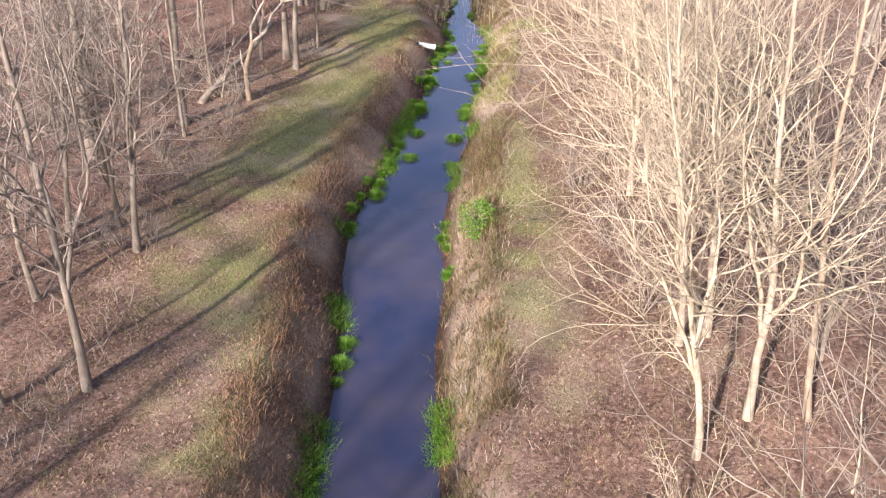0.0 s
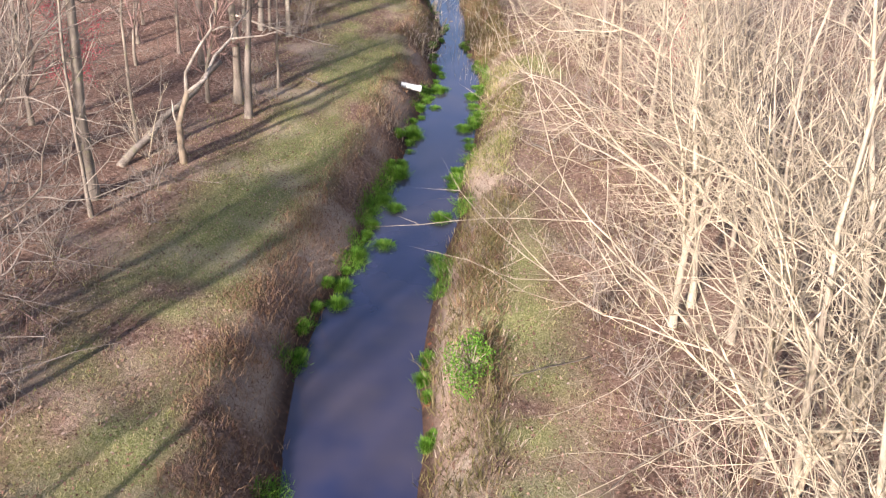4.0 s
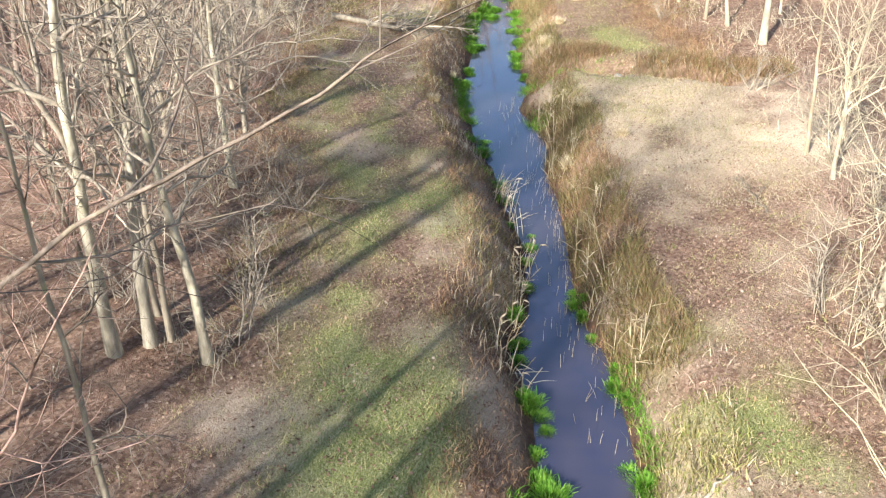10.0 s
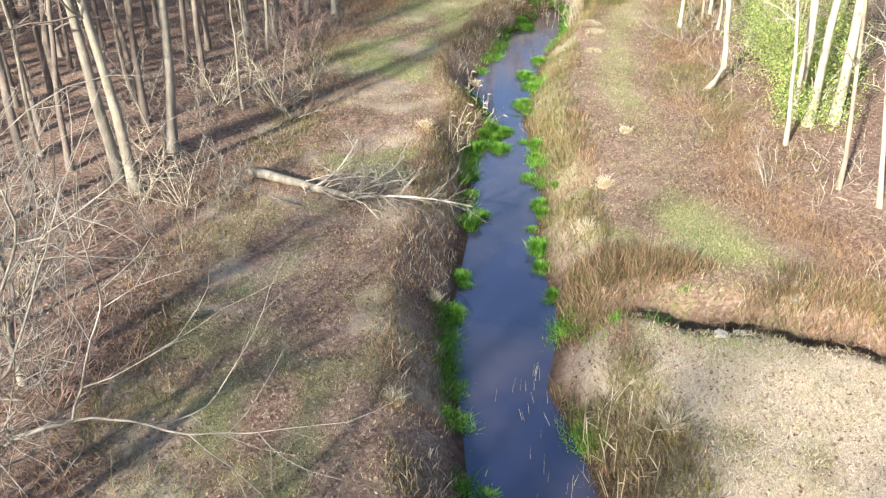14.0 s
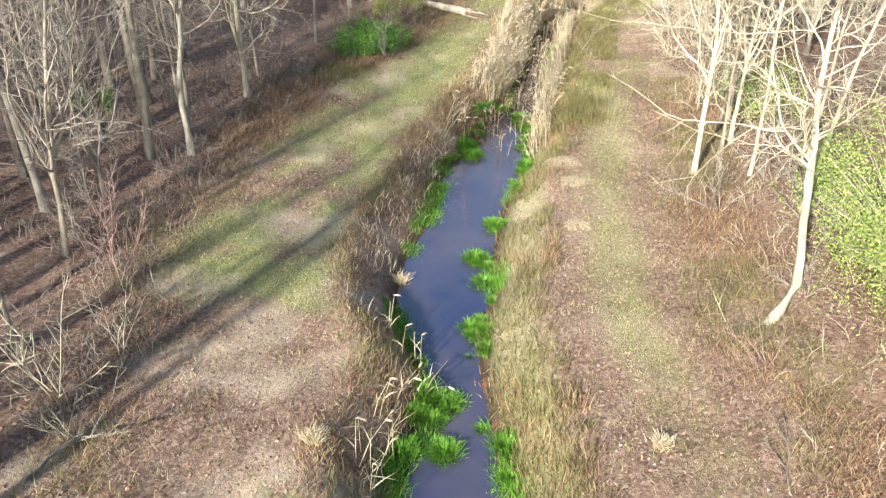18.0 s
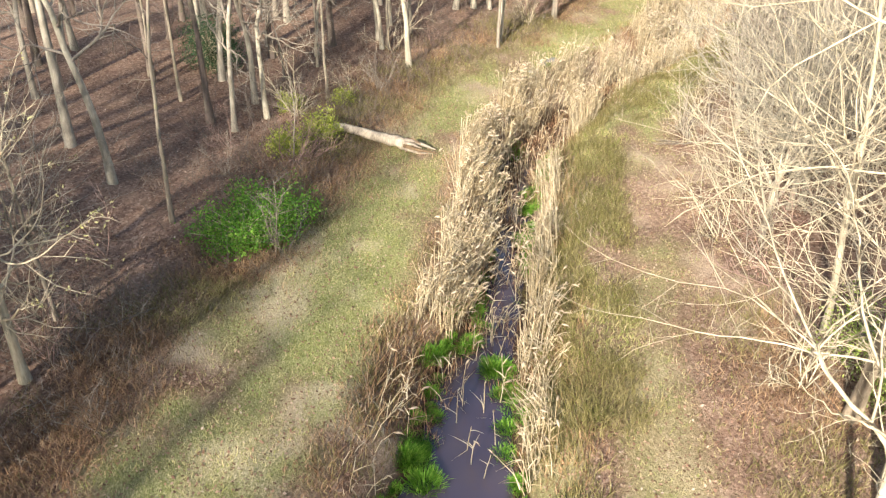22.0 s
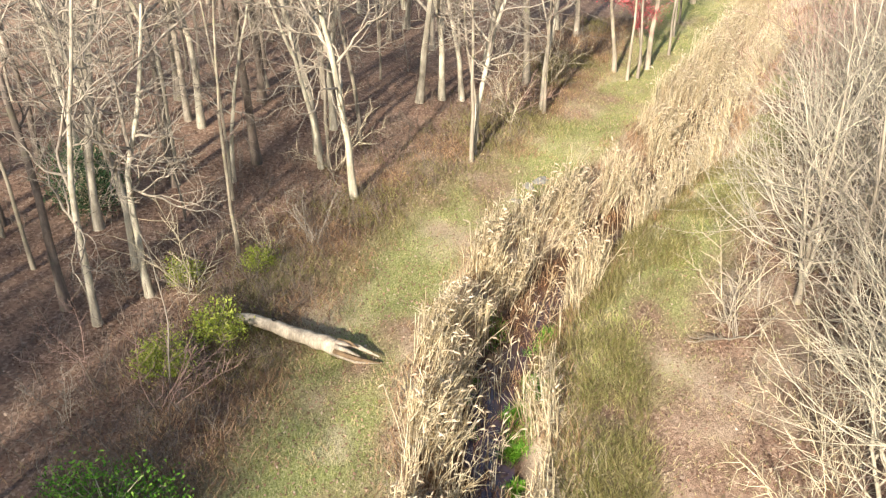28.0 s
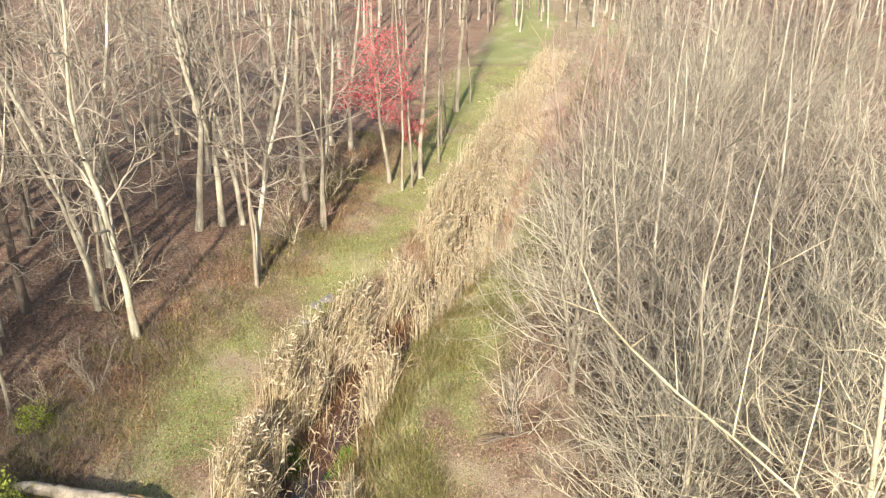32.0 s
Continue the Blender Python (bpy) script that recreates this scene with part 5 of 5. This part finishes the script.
def log_with_branches():
    """The fallen tree with its crown towards the stream."""
    a, b, c = np.array((-8.1, 58.6, gz(-8.1, 58.6) + 0.15)), np.array((-5.4, 57.9, gz(-5.4, 57.9) + 0.16)), np.array((-2.6, 57.45, 1.2))
    ob = empty("fallen_tree", Matrix.Translation(a), "grey fallen tree on grass, bare crown at the stream", "fallen tree")
    r = np.random.default_rng(5)
    h = Heap()
    f = np.linspace(0, 1, 9)[:, None]
    tube(h, (b - a) * f + r.normal(0, 0.015, (9, 3)), np.linspace(0.13, 0.08, 9), 10, True, 0.06, r)
    part("trunk", h.mesh("trunk", DEAD_BARK, True), ob)
    h = Heap()
    line = (b - a) + (c - b) * np.linspace(0, 1, 7)[:, None] + np.stack([np.zeros(7), 0.12 * np.sin(np.linspace(0, 3, 7)), 0.08 * np.sin(np.linspace(0, 3, 7))], 1)
    tube(h, line, np.linspace(0.045, 0.014, 7), 6)
    spray(r, h, line, 0.03, 2, 16, 1.0)
    part("limb", h.mesh("limb", WEATHERED, True), ob)
    for n in range(11):
        h = Heap()
        line = shoot(r, (b - a) * r.uniform(0.45, 1.05), np.array((r.uniform(0.4, 1.0), r.uniform(-0.7, 0.9), r.uniform(0.15, 0.55))), r.uniform(1.3, 2.6), 6, 0.2, -0.03)
        tube(h, line, np.linspace(0.019, 0.006, 6), 5)
        spray(r, h, line, 0.014, 2, 8, 1.0)
        part("limb", h.mesh("limb", DEAD_BARK if n % 2 else WEATHERED, True), ob)
    for n, (at, d, length) in enumerate(((0.62, (0.75, 0.55, 0.25), 1.7), (0.95, (0.75, 0.6, 0.35), 1.7), (1.0, (0.5, 0.8, 0.4), 1.2), (0.9, (0.9, 0.3, 0.3), 1.5), (0.5, (0.25, -0.5, -0.1), 0.5))):
        h = Heap()
        line = shoot(r, (b - a) * at, np.array(d), length, 5, 0.12, 0.02)
        tube(h, line, np.linspace(0.04, 0.01, 5), 5)
        spray(r, h, line, 0.03, 2, 6, 1.0)
        part("limb", h.mesh("limb", WEATHERED, True), ob)


log_with_branches()


def hollow_log():
    a, b = np.array((-3.2, 89.0, gz(-3.2, 89.0) + 0.2)), np.array((-1.05, 87.95, gz(-1.05, 87.95) + 0.2))
    ob = empty("hollow_log", Matrix.Translation(a), "bleached hollow log on the grass with a splintered end", "log")
    r = np.random.default_rng(8)
    h = Heap()
    f = np.linspace(0, 1, 14)[:, None]
    sides = np.linspace(0.11, 0.175, 14)
    sides[0] = 0.06
    tube(h, (b - a) * f + r.normal(0, 0.012, (14, 3)), sides, 14, True, 0.05, r)
    part("trunk", h.mesh("trunk", LOG_WOOD, True), ob)
    axis = (b - a) / np.linalg.norm(b - a)
    side = np.cross(axis, (0, 0, 1.0))
    side /= np.linalg.norm(side)
    for n in range(9):
        q = n * 2 * math.pi / 9
        w = side * math.cos(q) + np.array((0, 0, 1.0)) * math.sin(q)
        length = (0.95, 0.55, 0.35, 0.5, 0.9, 0.3, 0.22, 0.75, 1.0)[n]
        h = Heap()
        p = (b - a) + w * 0.14 - axis * 0.08
        tube(h, np.stack([p, p + axis * length * 0.5 + w * 0.02, p + axis * length + r.normal(0, 0.04, 3)]), (0.06, 0.05, 0.012), 5, True, 0.1, r)
        part("splinter", h.mesh("splinter", LOG_WOOD if n % 3 else ROTTEN, True), ob)
    h = Heap()
    p = (b - a) * 0.36 + np.array((0, 0, 0.155)) - side * 0.04
    # a flat disc, no hole cut; its dark colour is the hole's shade
    tube(h, np.stack([p, p + np.array((0, 0, 0.02))]), (0.055, 0.05), 10, True)
    part("knot_hole", h.mesh("knot_hole", DARK, True), ob, "dark knot hole")


hollow_log()


def snag():
    """The dead forked tree stripped of its bark."""
    z = gz(-6.72, 26.56)
    ob = empty("dead_tree", Matrix.Translation((-6.72, 26.56, z)), "forked dead tree stripped to pale wood at the wood's edge", "dead tree")
    r = np.random.default_rng(3)

    def piece(name, pts, radii, twigs=0, mat=WEATHERED):
        h = Heap()
        tube(h, pts, radii, 8, True, 0.06, r)
        if twigs:
            spray(r, h, np.array(pts, float), radii[-1], 1, twigs, 1.0)
        part(name, h.mesh(name, mat, True), ob)

    piece("trunk", [(0, 0, -0.1), (-0.02, 0, 0.5), (0.0, 0.02, 1.1), (0.22, 0.02, 1.7), (0.32, 0.02, 2.0)], (0.12, 0.085, 0.075, 0.07, 0.065), 0, BARK[2])
    piece("limb", [(0.30, 0.0, 1.95), (0.28, 0.15, 2.4), (0.58, 0.4, 2.95), (0.9, 0.62, 3.4), (0.86, 0.7, 3.62), (1.0, 0.78, 3.9)], (0.05, 0.04, 0.036, 0.03, 0.022, 0.01))
    piece("limb", [(0.32, 0.0, 1.95), (0.62, 0.55, 2.1), (0.72, 1.2, 2.5), (0.98, 1.9, 2.75), (1.0, 2.2, 2.95), (1.25, 2.9, 3.25)], (0.055, 0.046, 0.042, 0.036, 0.03, 0.012))
    piece("limb", [(0.98, 1.9, 2.75), (1.35, 1.95, 2.8), (1.8, 2.1, 2.82), (2.2, 2.2, 2.95)], (0.03, 0.025, 0.02, 0.008), 5)
    piece("limb", [(0.9, 0.62, 3.35), (1.1, 0.8, 3.4), (1.35, 0.9, 3.36)], (0.025, 0.02, 0.008), 2)
    piece("limb", [(0.0, 0.0, 0.9), (-0.1, 0.0, 1.3), (-0.12, 0.05, 1.7)], (0.04, 0.03, 0.015))


snag()


def fallen_trunk(name, a, b, r0, r1, seed, mat, label, twigs=0):
    a, b = np.array(a, float), np.array(b, float)
    r = np.random.default_rng(seed)
    ob = empty(name, Matrix.Translation(a), label, "fallen branch" if r0 < 0.08 else "log")
    h = Heap()
    f = np.linspace(0, 1, 8)[:, None]
    line = (b - a) * f + r.normal(0, 0.02 + 0.1 * r0, (8, 3)) * (f > 0)
    tube(h, line, np.linspace(r0, r1, 8), 8, True, 0.06, r)
    part("stem", h.mesh("stem", mat, True), ob)
    for n in range(twigs):
        h = Heap()
        p = line[2 + n % 5]
        d = (b - a) / np.linalg.norm(b - a) + r.normal(0, 0.5, 3) * (1, 1, 0.4) + (0, 0, 0.15)
        t = shoot(r, p, d, np.linalg.norm(b - a) * r.uniform(0.25, 0.5), 4, 0.12, 0.0)
        tube(h, t, np.linspace(r0 * 0.4, 0.006, 4), 5)
        spray(r, h, t, r0 * 0.3, 1, 4, 1.0)
        part("branch", h.mesh("branch", mat, True), ob)


fallen_trunk("broken_branch", (-6.3, 30.95, 3.9), (-4.0, 31.7, 2.9), 0.035, 0.01, 43, WEATHERED, "broken bare branch that hangs from a trunk", 7)
fallen_trunk("leaning_log", (-8.2, 26.0, gz(-8.2, 26.0)), (-6.6, 30.0, 2.8), 0.11, 0.07, 41, BARK[1], "brown broken trunk that leans against other trees")
for n in range(32):
    r = np.random.default_rng(700 + n)
    side = -1 if n % 2 else 1
    y = r.uniform(8, 104)
    wide = left_wood(y) if side < 0 else right_wood(y)
    d = (wide + r.uniform(-1.2, 3.5)) / float(squeeze(y))
    x = float(left_edge(y) - d if side < 0 else right_edge(y) + d)
    a, length = r.uniform(0, 6.28), r.uniform(0.6, 1.9)
    x2, y2 = x + math.cos(a) * length, y + math.sin(a) * length
    fallen_trunk("fallen_branch", (x, y, gz(x, y) + 0.02), (x2, y2, gz(x2, y2) + r.uniform(0.03, 0.3)), r.uniform(0.014, 0.038), 0.008, 800 + n, (DEAD_BARK, BARK[1], DEAD_BARK)[n % 3], "fallen bare branch lying in the leaf litter", 3)
fallen_trunk("fallen_branch", (1.55, 35.35, gz(1.55, 35.35) + 0.04), (2.0, 35.6, gz(2.0, 35.6) + 0.06), 0.03, 0.02, 95, WEATHERED, "short bleached stick on the bank")

# the tree whose foot sweeps sideways before it rises
curved = tree_parts(77, height=11, radius=0.11, first=0.38, limbs=16, reach=2.9, rise=(32, 80), fork=1, gnarl=0.24,
                    line=[(-0.1, -0.1, -0.15), (0.4, 0.25, 0.25), (0.62, 0.4, 0.8), (0.5, 0.5, 1.5), (0.5, 0.6, 2.4), (0.45, 0.7, 3.4), (0.35, 0.8, 4.4), (0.4, 0.9, 5.6), (0.5, 1.0, 7), (0.5, 1.1, 8.5), (0.6, 1.2, 10), (0.7, 1.3, 11.5)])
make_tree("tree", curved, PALE, Matrix.Translation((4.15, 65.8, gz(4.15, 65.8))), "bare white-barked tree whose foot curves sideways before rising", "tree")


def leaves_on(seed, centres, per, spread, size):
    """Small leaves in clumps: a mesh heap of folded quads."""
    r = np.random.default_rng(seed)
    c = np.repeat(np.asarray(centres, float), per, 0)
    n = len(c)
    c = c + r.normal(0, spread, (n, 3))
    a, b = r.normal(0, 1, (n, 3)), r.normal(0, 1, (n, 3))
    a /= np.linalg.norm(a, axis=1, keepdims=True)
    b = np.cross(a, b)
    b /= np.linalg.norm(b, axis=1, keepdims=True)
    k = (size * 0.7 * r.uniform(0.6, 1.3, n))[:, None]
    h = Heap()
    v = np.stack([c - a * k, c + b * k * 0.5, c + a * k, c - b * k * 0.5], 1).reshape(-1, 3)
    i = np.arange(n)[:, None] * 4
    h.add(v, None, np.concatenate([i + np.array([[0, 3, 1]]), i + np.array([[2, 1, 3]])]))
    return h


def leafy_shrub(x, y, rx, ry, rz, mat, label, seed, clumps=60, per=34, size=0.05, loose=0.0):
    r = np.random.default_rng(seed)
    ob = empty("shrub", Matrix.Translation((x, y, gz(x, y))), label, "shrub")
    ends = []
    for n in range(clumps):
        a, e = r.uniform(0, 2 * math.pi), r.random()
        k = r.uniform(0.55 - 0.2 * loose, 1.08 + 0.3 * loose)
        ends.append((math.cos(a) * math.sqrt(1 - (e * 0.9) ** 2) * rx * k, math.sin(a) * math.sqrt(1 - (e * 0.9) ** 2) * ry * k, (0.12 + 0.88 * e) * rz * k))
    for n in range(0, clumps, 6):
        h = Heap()
        for q in ends[n:n + 6]:
            line = np.array([(r.normal(0, 0.08), r.normal(0, 0.08), -0.08), (q[0] * 0.4, q[1] * 0.4, q[2] * 0.62), q])
            tube(h, line, (0.014, 0.01, 0.004), 4)
        part("stem", h.mesh("stem", TWIG), ob)
    part("foliage", leaves_on(seed + 1, ends, int(per * 1.6), 0.13 * max(rx, rz) ** 0.5 * (1 + 0.35 * loose), size).mesh("foliage", mat), ob)


leafy_shrub(-5.0, 82.5, 0.95, 0.8, 0.9, SHRUB, "dense fresh green shrub on the shaded wood edge", 11, 110, 42, 0.05, 0.7)
leafy_shrub(-4.5, 83.6, 0.9, 0.7, 0.8, SHRUB, "fresh green low shrub on the shaded wood edge", 13, 70, 36, 0.05, 0.7)
leafy_shrub(-4.4, 87.5, 0.5, 0.45, 0.75, SHRUB_YELLOW, "yellow-green young shrub near the log", 15, 44, 44, 0.05)
leafy_shrub(-3.5, 88.4, 0.5, 0.4, 0.9, SHRUB_YELLOW, "yellow-green twiggy shrub beside the log", 17, 36, 34, 0.05)
leafy_shrub(-4.6, 90.8, 0.35, 0.3, 0.6, SHRUB_YELLOW, "small yellow-green shrub in leaf litter", 19, 24, 34, 0.05)
leafy_shrub(-3.0, 91.4, 0.35, 0.3, 0.5, SHRUB_YELLOW, "small yellow-green shrub in leaf litter", 21, 22, 34, 0.05)
leafy_shrub(-7.5, 94.2, 0.9, 0.8, 1.9, CEDAR, "dark evergreen shrub among bare trunks", 23, 110, 40, 0.05)
leafy_shrub(-12.5, 76.4, 0.6, 0.5, 0.7, SHRUB, "small green shrub in leaf litter", 25, 30, 30, 0.05)
leafy_shrub(7.0, 66.9, 1.4, 2.5, 2.6, HOLLY, "large sunlit yellow-green leafy shrub under the trees", 27, 230, 64, 0.05, 1.0)
leafy_shrub(6.6, 63.2, 1.0, 1.4, 1.2, HOLLY, "sunlit yellow-green leafy shrub under the trees", 29, 90, 44, 0.05, 1.0)
leafy_shrub(7.4, 76.8, 1.0, 1.2, 1.2, HOLLY, "sunlit yellow-green leafy shrub behind bare trunks", 31, 80, 44, 0.05, 1.0)
leafy_shrub(1.0, 19.2, 0.5, 0.9, 0.5, SHRUB, "low green shrub hanging over the bank", 33, 40, 26, 0.045)


def red_maple(x, y, size, seed, label):
    bodies = tree_parts(seed, height=9, radius=0.10, first=0.28, limbs=20, reach=3.3, rise=(32, 80), twig=0.008, fork=2)
    m = pose(x, y, gz(x, y), 0, 0, seed * 40) @ Matrix.Scale(size, 4)
    ob = make_tree("tree", bodies, GREY, m, label)
    r = np.random.default_rng(seed)
    tips = np.concatenate([np.concatenate(h.v)[::5] for h in bodies[1:]])
    tips = tips[(tips[:, 2] > 2.2) & (np.hypot(tips[:, 0], tips[:, 1]) > 0.5)]
    tips = tips[r.random(len(tips)) < min(1, 4200 / max(1, len(tips)))]
    part("blossom", leaves_on(seed, tips, 8, 0.14, 0.062).mesh("blossom", BUD), ob, "bright red spring buds")


red_maple(9.2, 105.0, 0.98, 61, "maple in red bud at the wood's edge")
red_maple(10.5, 105.9, 0.55, 62, "smaller maple in red bud at the wood's edge")
red_maple(-11.0, 35.0, 0.62, 63, "young maple in red bud in the wood")
red_maple(-10.4, 29.0, 0.5, 64, "young maple in red bud in the wood")
red_maple(7.4, 34.0, 0.42, 65, "young maple in red bud at the wood's edge")

STONE, st, sb = material("pale_stone", 0.9, 0.2)
chips = ramp(st, noise_node(st, 7, 6, 0.7, st.nodes.new("ShaderNodeTexCoord").outputs["Object"]).outputs[0], [(0.3, (0.16, 0.145, 0.12)), (0.7, (0.30, 0.275, 0.235))])
st.links.new(chips.outputs[0], sb.inputs["Base Color"])
bump(st, sb, chips.outputs[0], 0.5, 0.03)


def stone(x, y, sx, sy, sz, seed):
    r = np.random.default_rng(seed)
    bm = bmesh.new()
    bmesh.ops.create_icosphere(bm, subdivisions=3, radius=1)
    for v in bm.verts:
        k = 0.8 + 0.4 * noise.noise(v.co * 1.3 + Vector((seed, 0, 0)))
        v.co = Vector((v.co.x * sx * k, v.co.y * sy * k, max(v.co.z, -0.6) * sz * k))
    me = bpy.data.meshes.new("stone")
    bm.to_mesh(me)
    bm.free()
    me.materials.append(STONE)
    ob = new("stone", me)
    ob.matrix_basis = pose(x, y, gz(x, y) + sz * 0.05, 0, 0, seed * 50)
    tagged(ob, "pale flat stone bedded in the grass" if sx > 0.2 else "small pale stone beside the ditch", "stone", "pale stones")


for n, (x, y, sx, sy, sz) in enumerate(((4.55, 95.7, 0.36, 0.22, 0.08), (4.15, 95.4, 0.30, 0.2, 0.07), (3.7, 94.6, 0.26, 0.16, 0.06),
                                        (3.8, 54.3, 0.16, 0.2, 0.14), (4.5, 53.3, 0.15, 0.13, 0.1), (2.2, 53.2, 0.18, 0.14, 0.08), (2.6, 53.3, 0.16, 0.12, 0.08), (4.9, 52.9, 0.14, 0.1, 0.09))):
    stone(x, y, sx, sy, sz, n + 1)


def budding_tree(x, y, size, seed):
    bodies = tree_parts(seed, height=8.5, radius=0.10, first=0.15, limbs=17, reach=3.2, rise=(45, 88), fork=1, gnarl=0.24)
    ob = make_tree("tree", bodies, PALE, pose(x, y, gz(x, y), 0, 0, 200) @ Matrix.Scale(size, 4), "spreading tree with pale yellow spring buds on its twigs")
    r = np.random.default_rng(seed)
    tips = np.concatenate([np.concatenate(h.v)[::9] for h in bodies[1:]])
    tips = tips[(np.hypot(tips[:, 0], tips[:, 1]) > 1.6)]
    tips = tips[r.random(len(tips)) < min(1, 1800 / max(1, len(tips)))]
    part("buds", leaves_on(seed, tips, 3, 0.05, 0.045).mesh("buds", CATKIN), ob, "pale yellow spring buds")


CATKIN = plant("yellow_buds", [(0, (0.45, 0.42, 0.16)), (1, (0.68, 0.62, 0.32))], 0.8, 0.3)
budding_tree(-8.2, 77.6, 1.0, 71)
